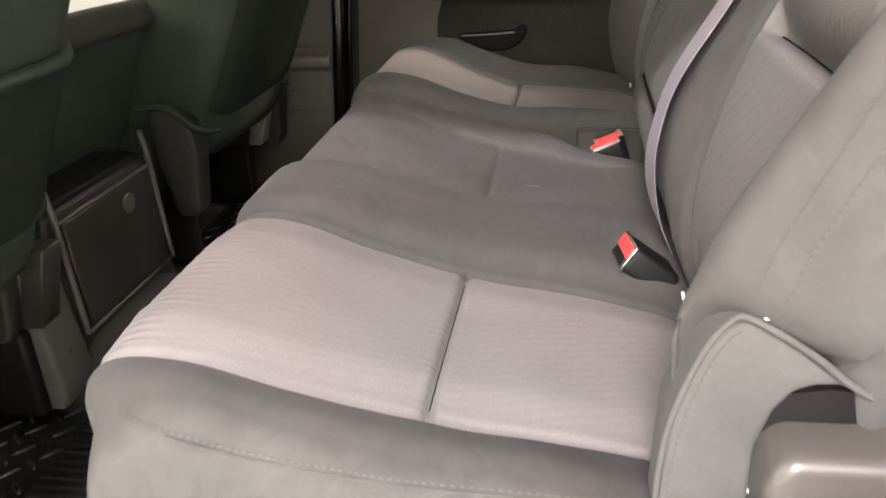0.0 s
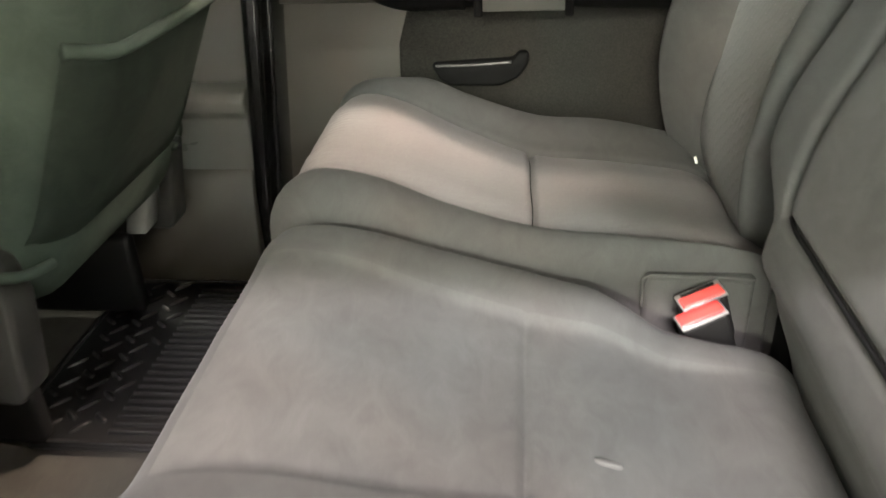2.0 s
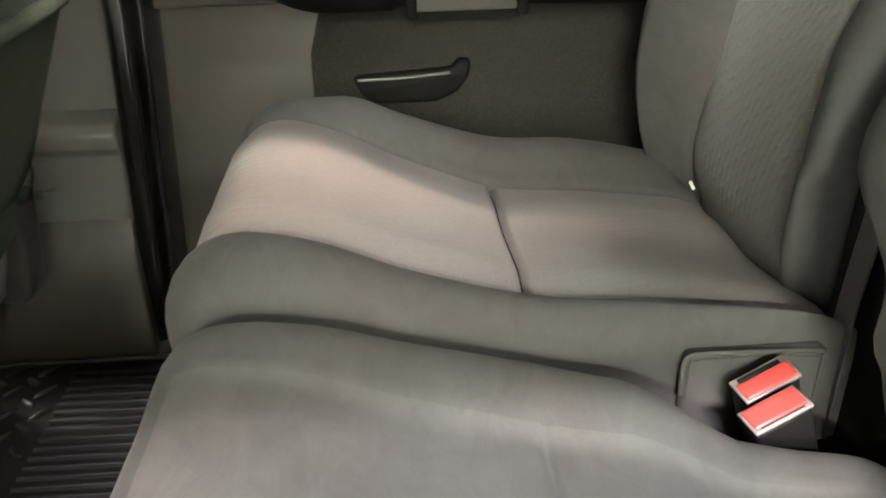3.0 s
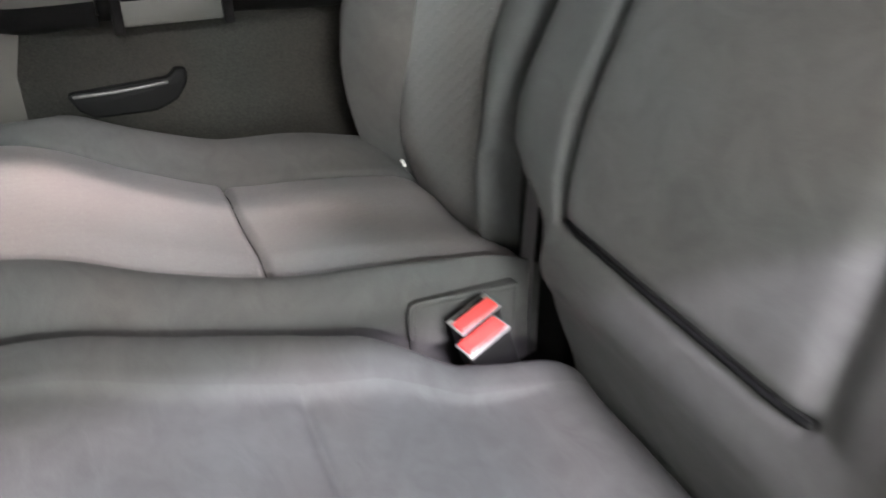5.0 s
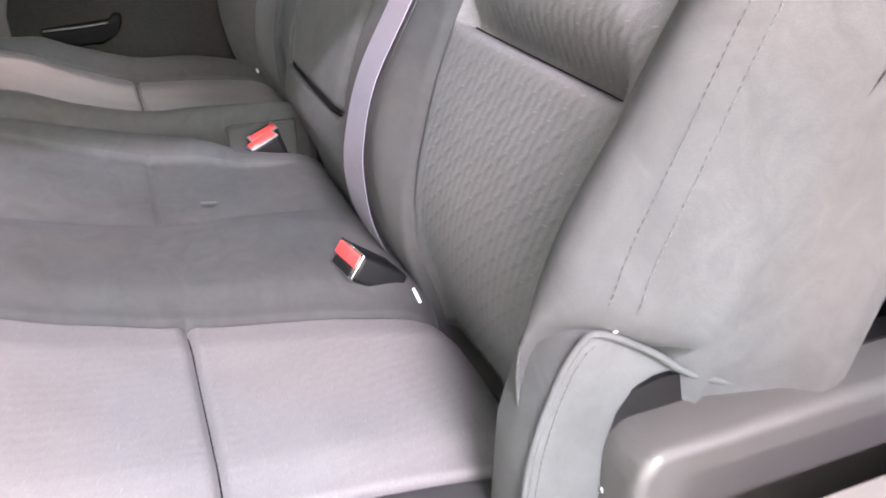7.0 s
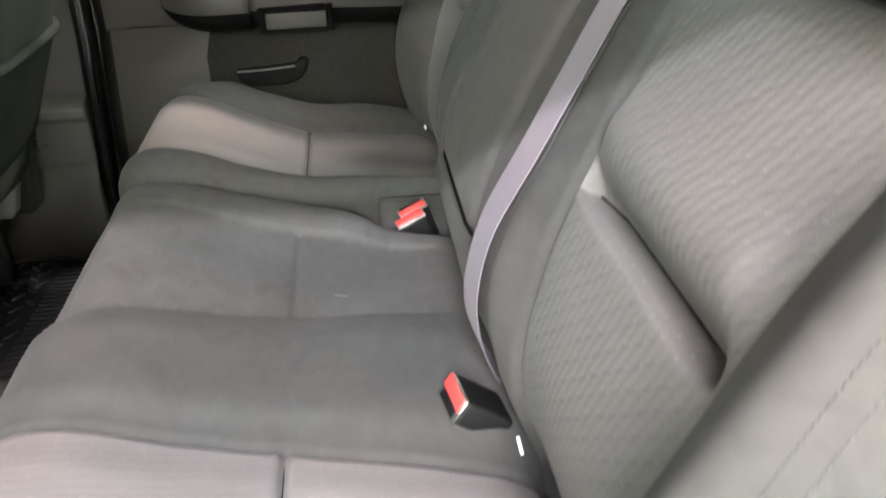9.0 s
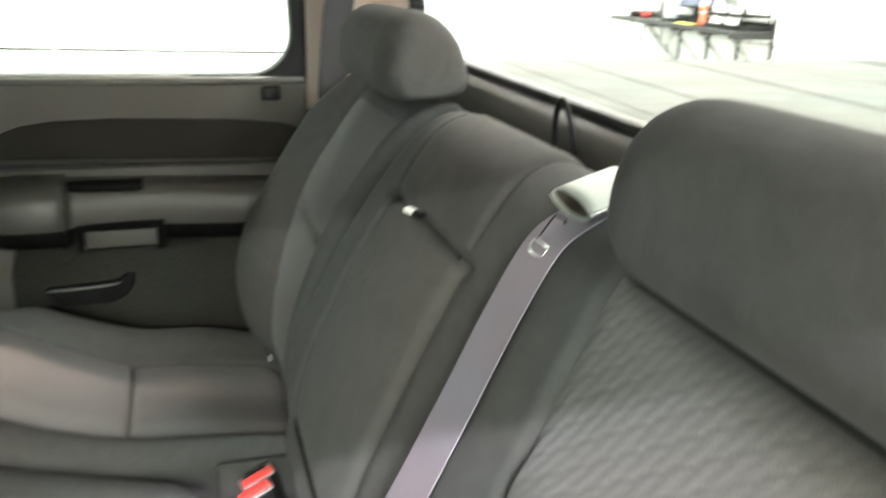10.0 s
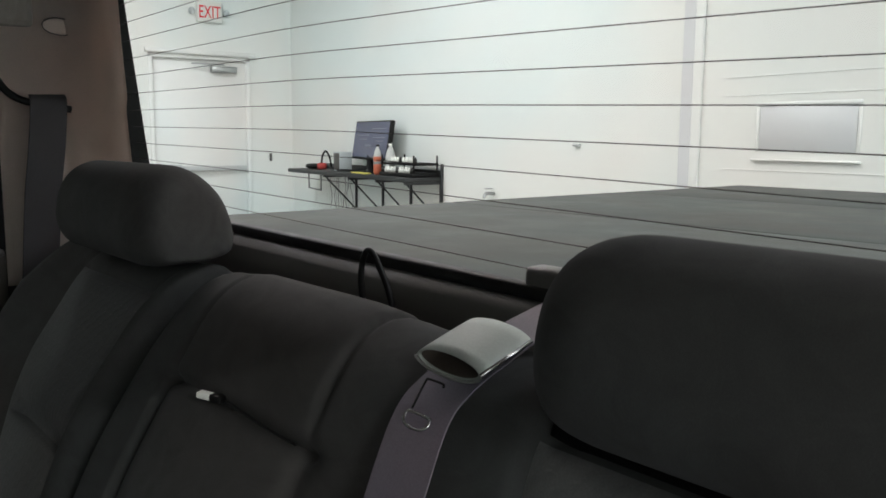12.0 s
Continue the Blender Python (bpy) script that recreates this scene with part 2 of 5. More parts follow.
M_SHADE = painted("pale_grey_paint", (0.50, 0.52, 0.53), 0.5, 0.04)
M_PALE = painted("pale_panel_paint", (0.66, 0.67, 0.69), 0.5, 0.03)
M_CONC = painted("concrete", (0.32, 0.31, 0.29), 0.6, 0.2)
M_COVER = plastic("bed_cover_vinyl", (0.067, 0.071, 0.066), 0.72, 0.4, 0.2)
M_TRUCK = mat("truck_paint", (0.05, 0.055, 0.06), 0.3, coat=0.6)
M_SHELF = mat("dark_steel_paint", (0.02, 0.021, 0.022), 0.5)
M_SCREEN = mat("monitor_screen", (0.075, 0.085, 0.15), 0.25)
M_SIGN = mat("exit_sign_red", (0.75, 0.02, 0.03), 0.5)
M_ORANGE = mat("orange_drink", (0.50, 0.13, 0.07), 0.3)
M_CLEAR = mat("clear_plastic", (0.50, 0.50, 0.49), 0.2)
M_YELLOW = mat("yellow_paper", (0.65, 0.58, 0.12), 0.7)
M_LINE = mat("defroster_line", (0.03, 0.025, 0.02), 0.6)
M_LINT = mat("lint", (0.088, 0.088, 0.086), 0.95)


def belt_cloth(name, colour):
    m = mat(name, colour, 0.62, spec=0.3, sheen=0.05)
    small = vary(m, colour, 0.08, 12.0, 800.0, 0.12)
    bump(m, small, "Fac", 0.3, 0.0005)
    w = node(m, "ShaderNodeTexWave", Scale=70.0, Distortion=0.2)
    w.bands_direction = "Y"
    link(m, coords(m), 0, w, "Vector")
    bump(m, w, "Fac", 0.06, 0.0006)
    return m


M_BELT = belt_cloth("seat_belt_webbing", (0.166, 0.146, 0.178))
M_BELTD = belt_cloth("dark_belt_webbing", (0.043, 0.039, 0.041))


def glass_mat(name, tint):
    m = bpy.data.materials.new(name)
    m.use_nodes = True
    nt = m.node_tree
    nt.nodes.clear()
    out = nt.nodes.new("ShaderNodeOutputMaterial")
    tr = nt.nodes.new("ShaderNodeBsdfTransparent")
    tr.inputs[0].default_value = (*tint, 1)
    gl = nt.nodes.new("ShaderNodeBsdfGlossy")
    gl.inputs["Roughness"].default_value = 0.02
    mx = nt.nodes.new("ShaderNodeMixShader")
    mx.inputs[0].default_value = 0.025
    nt.links.new(tr.outputs[0], mx.inputs[1])
    nt.links.new(gl.outputs[0], mx.inputs[2])
    nt.links.new(mx.outputs[0], out.inputs[0])
    return m


M_GLASS = glass_mat("window_glass", (0.90, 0.96, 0.92))

# ---- mesh helpers ----


def mesh_ob(name, bm, material, smooth=True):
    bmesh.ops.recalc_face_normals(bm, faces=bm.faces)
    me = bpy.data.meshes.new(name)
    bm.to_mesh(me)
    bm.free()
    for p in me.polygons:
        p.use_smooth = smooth
    me.materials.append(material)
    return new(name, me)


def part(name, bm, material, parent, label="", smooth=True):
    ob = mesh_ob(name, bm, material, smooth)
    ob.parent = parent
    if label:
        tagged(ob, label)
    return ob


def thing(name, label, category, group="", m=None, kind=""):
    ob = new(name)
    ob.empty_display_size = 0.05
    if m is not None:
        ob.matrix_world = m
    return tagged(ob, label, category, group, kind)


def box_bm(x0, x1, y0, y1, z0, z1, r=0.0, seg=2, bm=None, m=None):
    own = bmesh.new()
    bmesh.ops.create_cube(own, size=1.0)
    for v in own.verts:
        v.co = Vector((x0 + (v.co.x + 0.5) * (x1 - x0), y0 + (v.co.y + 0.5) * (y1 - y0), z0 + (v.co.z + 0.5) * (z1 - z0)))
    if r > 0:
        bmesh.ops.bevel(own, geom=own.edges[:], offset=r, segments=seg, profile=0.5, affect="EDGES", clamp_overlap=True)
    if m is not None:
        own.transform(m)
    if bm is None:
        return own
    me = bpy.data.meshes.new("tmp")
    own.to_mesh(me)
    own.free()
    bm.from_mesh(me)
    bpy.data.meshes.remove(me)
    return bm


def prism_bm(outline, axis, a0, a1, r=0.0, seg=2):
    """A closed outline of 2D points, drawn out along an axis ('x': points are y, z; 'y': x, z; 'z': x, y)."""
    bm = bmesh.new()

    def at(p, a):
        return {"x": (a, p[0], p[1]), "y": (p[0], a, p[1]), "z": (p[0], p[1], a)}[axis]
    lo = [bm.verts.new(at(p, a0)) for p in outline]
    hi = [bm.verts.new(at(p, a1)) for p in outline]
    n = len(outline)
    for i in range(n):
        bm.faces.new((lo[i], lo[(i + 1) % n], hi[(i + 1) % n], hi[i]))
    bm.faces.new(lo)
    bm.faces.new(hi)
    bmesh.ops.recalc_face_normals(bm, faces=bm.faces)
    if r > 0:
        bmesh.ops.bevel(bm, geom=[e for e in bm.edges if e.calc_face_angle(0) > 0.5], offset=r, segments=seg, profile=0.5, affect="EDGES", clamp_overlap=True)
    return bm


def smooth_path(points, n):
    """Catmull-Rom through the points."""
    pts = [Vector(p) for p in points]
    out = []
    for i in range(n):
        s = i / (n - 1) * (len(pts) - 1)
        k = min(int(s), len(pts) - 2)
        f = s - k
        p0, p1, p2, p3 = pts[max(k - 1, 0)], pts[k], pts[k + 1], pts[min(k + 2, len(pts) - 1)]
        out.append(0.5 * (2 * p1 + (p2 - p0) * f + (2 * p0 - 5 * p1 + 4 * p2 - p3) * f * f + (3 * p1 - p0 - 3 * p2 + p3) * f ** 3))
    return out


def tube_bm(points, radius, sides=8, n=24, bm=None):
    bm = bm or bmesh.new()
    path = smooth_path(points, n) if n else [Vector(p) for p in points]
    rings = []
    for i, p in enumerate(path):
        d = (path[min(i + 1, len(path) - 1)] - path[max(i - 1, 0)]).normalized()
        side = d.cross(Vector((0.13, 0.31, 0.94))).normalized()
        up = side.cross(d)
        rings.append([bm.verts.new(p + radius * (math.cos(a) * side + math.sin(a) * up)) for a in [2 * math.pi * k / sides for k in range(sides)]])
    for a, b in zip(rings, rings[1:]):
        for k in range(sides):
            bm.faces.new((a[k], a[(k + 1) % sides], b[(k + 1) % sides], b[k]))
    bm.faces.new(rings[0])
    bm.faces.new(rings[-1])
    return bm


def strap_bm(points, sides, width, thick=0.0016, n=60):
    """A webbing strap through the points; sides: its width's direction at each of them."""
    path = smooth_path(points, n)
    wide = smooth_path(sides, n)
    bm = bmesh.new()
    rings = []
    for i, p in enumerate(path):
        d = (path[min(i + 1, n - 1)] - path[max(i - 1, 0)]).normalized()
        w = wide[i].normalized()
        w = (w - d * w.dot(d)).normalized()
        up = w.cross(d)
        ring = []
        for a, b in ((-0.5, 0), (-0.493, 0.5), (-0.46, 0.52), (0, 0.55), (0.46, 0.52), (0.493, 0.5), (0.5, 0), (0.493, -0.5), (0.46, -0.5), (0, -0.5), (-0.46, -0.5), (-0.493, -0.5)):
            ring.append(bm.verts.new(p + w * width * a + up * thick * b))
        rings.append(ring)
    for a, b in zip(rings, rings[1:]):
        for k in range(12):
            bm.faces.new((a[k], a[(k + 1) % 12], b[(k + 1) % 12], b[k]))
    bm.faces.new(rings[0])
    bm.faces.new(rings[-1])
    return bm


def lathe_bm(profile, sides=20, bm=None, at=(0, 0, 0)):
    bm = bm or bmesh.new()
    rings = [[bm.verts.new((at[0] + r * math.cos(2 * math.pi * k / sides), at[1] + r * math.sin(2 * math.pi * k / sides), at[2] + z)) for k in range(sides)] for r, z in profile]
    for a, b in zip(rings, rings[1:]):
        for k in range(sides):
            bm.faces.new((a[k], a[(k + 1) % sides], b[(k + 1) % sides], b[k]))
    bm.faces.new(rings[0])
    bm.faces.new(rings[-1])
    return bm


def superpad_bm(cx, cy, cz, hx, hy, hz, p=3.0, nu=40, nv=24, lean=0.0):
    """A stuffed pad: a rounded box between a ball and a block."""
    bm = bmesh.new()

    def pw(c):
        return math.copysign(abs(c) ** (2 / p), c)
    rows = []
    for j in range(1, nv):
        b = -math.pi / 2 + math.pi * j / nv
        row = []
        for i in range(nu):
            a = 2 * math.pi * i / nu
            x, y, z = hx * pw(math.cos(b)) * pw(math.cos(a)), hy * pw(math.cos(b)) * pw(math.sin(a)), hz * pw(math.sin(b))
            row.append(bm.verts.new((cx + x + lean * z, cy + y, cz + z)))
        rows.append(row)
    for a, b in zip(rows, rows[1:]):
        for i in range(nu):
            bm.faces.new((a[i], a[(i + 1) % nu], b[(i + 1) % nu], b[i]))
    lo, hi = bm.verts.new((cx - lean * hz, cy, cz - hz)), bm.verts.new((cx + lean * hz, cy, cz + hz))
    for i in range(nu):
        bm.faces.new((lo, rows[0][(i + 1) % nu], rows[0][i]))
        bm.faces.new((hi, rows[-1][i], rows[-1][(i + 1) % nu]))
    return bm


def bell(d, w):
    return math.exp(-(d / w) ** 2)


def step(a, b, x):
    t = min(1, max(0, (x - a) / (b - a)))
    return t * t * (3 - 2 * t)


def interp(x, xs, ys):
    return float(np.interp(x, xs, ys))


def spaced(marks, coarse, fine, near=0.022):
    """Rising values from the first mark to the last, close together near the inner marks."""
    out, x = [], marks[0]
    while x < marks[-1] - 1e-6:
        out.append(x)
        d = min([abs(x - m) for m in marks[1:-1]] + [1])
        nxt = x + (fine if d < near else coarse)
        for m in marks[1:]:
            if x + 1e-6 < m < nxt + fine * 0.4:
                nxt = m
                break
        x = nxt
    return out + [marks[-1]]


def padded(name, regions, profile, ys, shape, parent, rows=70, extra_rows=()):
    """An upholstered block: a profile in x and z swept along y, with rounded ends, and its surface cut into regions.
    shape(y, x, z, k) -> (inset along the inner normal, y). regions: list of (part name, material, label, test(y, k)); k: 0..1 along the profile."""
    prof = smooth_path([(x, 0, z) for x, z in profile], 400)
    length = [0.0]
    for a, b in zip(prof, prof[1:]):
        length.append(length[-1] + (b - a).length)
    total = length[-1]
    ks = sorted(set([round(i / rows, 5) for i in range(rows + 1)] + [round(k, 5) for k in extra_rows]))
    ks = [k for n, k in enumerate(ks) if n == 0 or k - ks[n - 1] > 0.0008]
    xs, zs = [q.x for q in prof], [q.z for q in prof]

    def at(k):
        return Vector((interp(k * total, length, xs), 0, interp(k * total, length, zs)))
    line = []
    for k in ks:
        d = (at(min(k + 0.006, 1)) - at(max(k - 0.006, 0))).normalized()
        line.append((k, at(k), Vector((d.z, 0, -d.x))))       # inner normal for a profile that runs front, top, back
    grid = []
    for y in ys:
        col = []
        for k, p, n in line:
            inset, yy = shape(y, p.x, p.z, k)
            q = p + n * inset
            col.append(Vector((q.x, yy, q.z)))
        grid.append(col)
    main = None
    for rname, material, label, test in regions:
        bm = bmesh.new()
        verts = {}

        def vert(i, j):
            if (i, j) not in verts:
                verts[(i, j)] = bm.verts.new(grid[i][j])
            return verts[(i, j)]
        for i in range(len(ys) - 1):
            for j in range(len(line) - 1):
                if test(0.5 * (ys[i] + ys[i + 1]), 0.5 * (line[j][0] + line[j + 1][0])):
                    bm.faces.new((vert(i, j), vert(i + 1, j), vert(i + 1, j + 1), vert(i, j + 1)))
        if rname == name:
            for i in (0, len(ys) - 1):
                bm.faces.new([vert(i, j) for j in range(len(line))])
        piece = part(rname, bm, material, main or parent, label)
        main = main or piece
    return grid, [k for k, _, _ in line]


def k_at_x(profile, x, after=0.3):
    """The place along a profile at which it passes x on its upper side."""
    prof = smooth_path([(a, 0, b) for a, b in profile], 400)
    length = [0.0]
    for a, b in zip(prof, prof[1:]):
        length.append(length[-1] + (b - a).length)
    best = min((abs(p.x - x), l / length[-1]) for p, l in zip(prof, length) if l / length[-1] > after)
    return best[1]


def k_at_z(profile, z, before=0.75):
    prof = smooth_path([(a, 0, b) for a, b in profile], 400)
    length = [0.0]
    for a, b in zip(prof, prof[1:]):
        length.append(length[-1] + (b - a).length)
    best = min((abs(p.z - z), l / length[-1]) for p, l in zip(prof, length) if l / length[-1] < before)
    return best[1]

# ---- garage ----


def structure(name, bm, material, label, m=None, smooth=False, parent=None):
    ob = mesh_ob(name, bm, material, smooth)
    if m is not None:
        ob.matrix_world = m
    if parent is not None:
        ob.parent = parent
    return tagged(ob, label, "structure", kind="structure")


G0 = garage(0, 0, 0)
UL, UR, VB = -7.0, 3.45, 15.0      # the garage's left wall, right wall and back
structure("ground", box_bm(UL - 0.3, UR + 0.3, -VB - 0.3, 0.3, GROUND - 0.2, GROUND), M_CONC, "smooth grey concrete garage floor", G0)
structure("garage_ceiling", box_bm(UL - 0.3, UR + 0.3, -VB - 0.3, 0.3, CEIL, CEIL + 0.2), M_WALL, "plain white garage ceiling", G0)
# end wall with a door opening
D0, D1, DT = 2.04, 2.96, 1.69
bm = box_bm(UL, -2.6, 0.0, 0.25, GROUND, CEIL)
for a in ((1.25, D0 - 0.04, 0.0, 0.25, GROUND, CEIL), (D1 + 0.04, UR, 0.0, 0.25, GROUND, CEIL), (D0 - 0.04, D1 + 0.04, 0.0, 0.25, DT + 0.04, CEIL), (-2.6, 1.25, 0.0, 0.25, 2.35, CEIL)):
    box_bm(*a, bm=bm)
structure("wall_end", bm, M_WALL, "white painted garage wall with a door and a roll-up door", G0)
structure("wall_right", box_bm(UR, UR + 0.25, -VB, 0.0, GROUND, CEIL), M_WALL, "white painted block garage wall", G0)
structure("wall_left", box_bm(UL - 0.25, UL, -VB, 0.0, GROUND, CEIL), M_WALL, "white painted garage wall", G0)
structure("wall_back", box_bm(UL, UR, -VB - 0.25, -VB, GROUND, CEIL), M_WALL, "white painted garage wall", G0)

# roll-up door seen through the side window
gd = thing("garage_door", "white sectional roll-up garage door, closed", "garage door", m=G0)
for i in range(5):
    z0 = 0.190 + (i - 1) * 0.633
    bm = box_bm(-2.58, 1.23, 0.012, 0.06, z0 + 0.010, z0 + 0.623, 0.012, 2)
    panel = part("panel", bm, M_SECT, gd)
    if i:
        for u in (-2.0, -0.88, 0.25):
            bm = box_bm(u - 0.03, u + 0.03, -0.004, 0.012, z0 + 0.03, z0 + 0.12, 0.004, 1)
            box_bm(u - 0.012, u + 0.012, -0.02, 0.0, z0 - 0.02, z0 + 0.05, 0.004, 1, bm=bm)
            part("hinge", bm, M_SHADE, panel, "pale grey steel hinge")
# steel exit door
ed = thing("exit_door", "closed white steel door with a push bar and closer", "door", m=G0)
leaf = part("door_leaf", box_bm(D0, D1, 0.03, 0.075, GROUND, DT, 0.003, 1), M_SECT, ed)
bm = box_bm(D0 - 0.04, D0, -0.012, 0.12, GROUND, DT + 0.04, 0.003, 1)
box_bm(D1, D1 + 0.04, -0.012, 0.12, GROUND, DT + 0.04, 0.003, 1, bm=bm)
box_bm(D0 - 0.04, D1 + 0.04, -0.012, 0.12, DT, DT + 0.04, 0.003, 1, bm=bm)
part("door_frame", bm, M_SECT, ed)
part("drip_cap", box_bm(D0 - 0.07, D1 + 0.09, -0.05, 0.0, DT + 0.04, DT + 0.085, 0.006, 1), M_SECT, ed)
bm = box_bm(D0 + 0.14, D1 - 0.02, -0.03, 0.005, 0.605, 0.655, 0.01)
box_bm(D0 + 0.14, D0 + 0.24, -0.04, 0.03, 0.59, 0.67, 0.008, bm=bm)
part("push_bar", bm, M_SHADE, leaf, "pale steel push bar")
bm = box_bm(2.60, 2.86, -0.03, 0.03, 1.575, 1.635, 0.008)
box_bm(2.40, 2.72, -0.05, -0.035, 1.64, 1.655, 0.003, bm=bm)
part("door_closer", bm, M_STEEL, leaf, "steel door closer with an arm")

# exit sign
sg = thing("exit_sign", "white exit sign with red letters and two lamps", "sign", m=G0)
housing = part("housing", box_bm(2.47, 2.71, -0.05, 0.0, 2.045, 2.245, 0.008), M_WHITE, sg)
for u in (2.42, 2.76):
    bm = lathe_bm([(0.012, -0.03), (0.028, -0.025), (0.032, 0.0), (0.02, 0.03)], 12)
    bm.transform(pose(u, -0.04, 2.145, 70, 0, 0))
    part("lamp_head", bm, M_SHADE, sg, "small emergency lamp head")
txt = bpy.data.curves.new("letters", "FONT")
txt.body, txt.size, txt.extrude, txt.align_x = "EXIT", 0.17, 0.002, "CENTER"
tob = new("letters_curve", txt)
dg = bpy.context.evaluated_depsgraph_get()
tme = bpy.data.meshes.new_from_object(tob.evaluated_get(dg))
bpy.data.objects.remove(tob)
tme.materials.clear()
tme.materials.append(M_SIGN)
lob = new("letters", tme)
lob.parent = housing
lob.matrix_basis = pose(2.59, -0.053, 2.082, 90, 0, 0) @ Matrix.Diagonal((0.62, 1.0, 1, 1))

# small boxes on the walls
wb = thing("wall_switch", "small grey switch box on the white wall", "switch", m=G0)
part("box", box_bm(3.19, 3.215, -0.02, 0.0, 0.70, 0.78, 0.005), M_GREY, wb)
wb = thing("wall_outlet", "small dark outlet box low on the white wall", "outlet", m=G0)
part("box", box_bm(3.28, 3.35, -0.05, 0.0, 0.01, 0.09, 0.005), M_DARK, wb)
wb = thing("wall_switch", "small grey switch box on the white wall", "switch", m=G0)
part("box", box_bm(1.70, 1.78, -0.03, 0.0, 0.90, 1.08, 0.005), M_GREY, wb)


def onright(depth, out, z):
    """A pose on the right wall: depth from the eye's line, metres out from the wall; its x runs away from the camera, its y into the room."""
    return garage(UR - out, 8.0 - depth, z, 90)


tap = thing("hose_tap", "small brass and steel hose tap on the wall", "tap", m=onright(4.5, 0, 0.564))
bm = tube_bm([(0, 0, 0), (0, 0.07, 0), (0, 0.09, -0.03)], 0.012, 8, 10)
part("spout", bm, M_STEEL, tap)
part("wheel", lathe_bm([(0.006, -0.005), (0.03, -0.003), (0.03, 0.003), (0.006, 0.005)], 12, at=(0, 0.05, 0.035)), M_STEEL, tap)
structure("pilaster", box_bm(-0.065, 0.030, 0.0, 0.012, GROUND - 0.5, CEIL - 0.5, 0.004, 1), M_PALE, "pale grey steel post against the wall", onright(2.86, 0, 0.5))
structure("pilaster_cover", box_bm(-0.03, 0.03, 0.0, 0.015, GROUND - 0.5, CEIL - 0.5, 0.02, 3), M_SECT, "white round-edged pipe cover on the wall", onright(2.785, 0, 0.5), True)
vent = thing("wall_hatch", "pale grey framed hatch in the white wall", "hatch", m=onright(2.17, 0, 0.0))
part("panel", box_bm(-0.24, 0.24, 0.0, 0.003, 0.895, 1.105, 0.002, 1), M_PALE, vent, "flat pale grey hatch panel")
bm = box_bm(-0.26, 0.26, 0.0, 0.006, 1.107, 1.125, 0.004, 1)
box_bm(-0.26, -0.242, 0.0, 0.004, 0.89, 1.107, 0.004, 1, bm=bm)
box_bm(0.242, 0.26, 0.0, 0.004, 0.89, 1.107, 0.004, 1, bm=bm)
part("frame", bm, M_SECT, vent)
part("ledge", box_bm(-0.27, 0.27, 0.0, 0.02, 0.848, 0.858, 0.004, 1), M_SECT, vent)
for z in (1.16, 1.25, 0.80):
    structure("wall_trim", box_bm(-0.42, 0.42, 0.0, 0.003, z, z + 0.006, 0.001, 1), M_SECT, "thin white rib on the wall", onright(2.2, 0, 0))
mk = thing("wall_hook", "small grey hook on the wall", "hook", m=onright(3.67, 0, 0.91))
part("plate", box_bm(-0.03, 0.03, 0.0, 0.02, -0.008, 0.008, 0.003, 1), M_SHADE, mk)

# wall shelf with braces
SH = 0.65
sh = thing("wall_shelf", "dark steel wall shelf on angled braces", "shelf", m=onright(0, 0, 0))
part("board", box_bm(5.147, 7.32, 0.0, 0.345, SH - 0.035, SH, 0.004, 1), M_SHELF, sh)
part("back_lip", box_bm(5.147, 7.32, 0.002, 0.014, SH, SH + 0.05, 0.002, 1), M_SHELF, sh)
for d in (5.160, 5.60, 6.06, 6.55):
    bm = box_bm(d - 0.008, d + 0.008, 0.0, 0.018, SH - 0.36, SH - 0.035)
    tube_bm([(d, 0.01, SH - 0.35), (d, 0.325, SH - 0.04)], 0.007, 6, 2, bm=bm)
    box_bm(d - 0.012, d + 0.012, 0.0, 0.335, SH - 0.055, SH - 0.035, bm=bm)
    part("brace", bm, M_SHELF, sh, smooth=False)


def shelf_pose(depth, out, rz=0):
    return onright(depth, out, SH) @ pose(0, 0, 0, 0, 0, rz)


part("end_post", box_bm(5.137, 5.153, 0.0, 0.02, SH - 0.36, SH + 0.10, 0.002, 1), M_SHELF, sh)
part("cable_hook", tube_bm([(6.98, 0.28, SH - 0.03), (6.98, 0.28, SH - 0.17), (6.72, 0.28, SH - 0.18), (6.72, 0.28, SH - 0.03)], 0.006, 6, 0), M_SHELF, sh)
mo = thing("monitor", "black flat computer monitor with a bluish screen", "monitor", m=shelf_pose(6.07, 0.13, -6))
tilt = pose(0, 0, 0.115, 9, 0, 0)
bm = box_bm(-0.375, 0.375, -0.02, 0.02, 0.0, 0.325, 0.006)
bm.transform(tilt)
case = part("case", bm, M_BLACK, mo)
bm = box_bm(-0.362, 0.362, 0.0205, 0.0225, 0.014, 0.312)
bm.transform(tilt)
sc = part("screen", bm, M_SCREEN, case, "dim blue-grey screen", False)
bm = box_bm(-0.30, -0.02, 0.0235, 0.0245, 0.255, 0.260)
for a in ((-0.30, -0.05, 0.18, 0.184), (-0.28, -0.12, 0.150, 0.154), (0.03, 0.28, 0.20, 0.204), (0.05, 0.22, 0.165, 0.169), (-0.05, 0.10, 0.105, 0.122)):
    box_bm(a[0], a[1], 0.0235, 0.0245, a[2], a[3], bm=bm)
bm.transform(tilt)
part("screen_window", bm, mat("screen_lines", (0.16, 0.17, 0.24), 0.4), case, smooth=False)
bm = lathe_bm([(0.11, 0.0), (0.11, 0.012), (0.03, 0.03), (0.025, 0.15)], 20)
part("stand", bm, M_BLACK, mo)


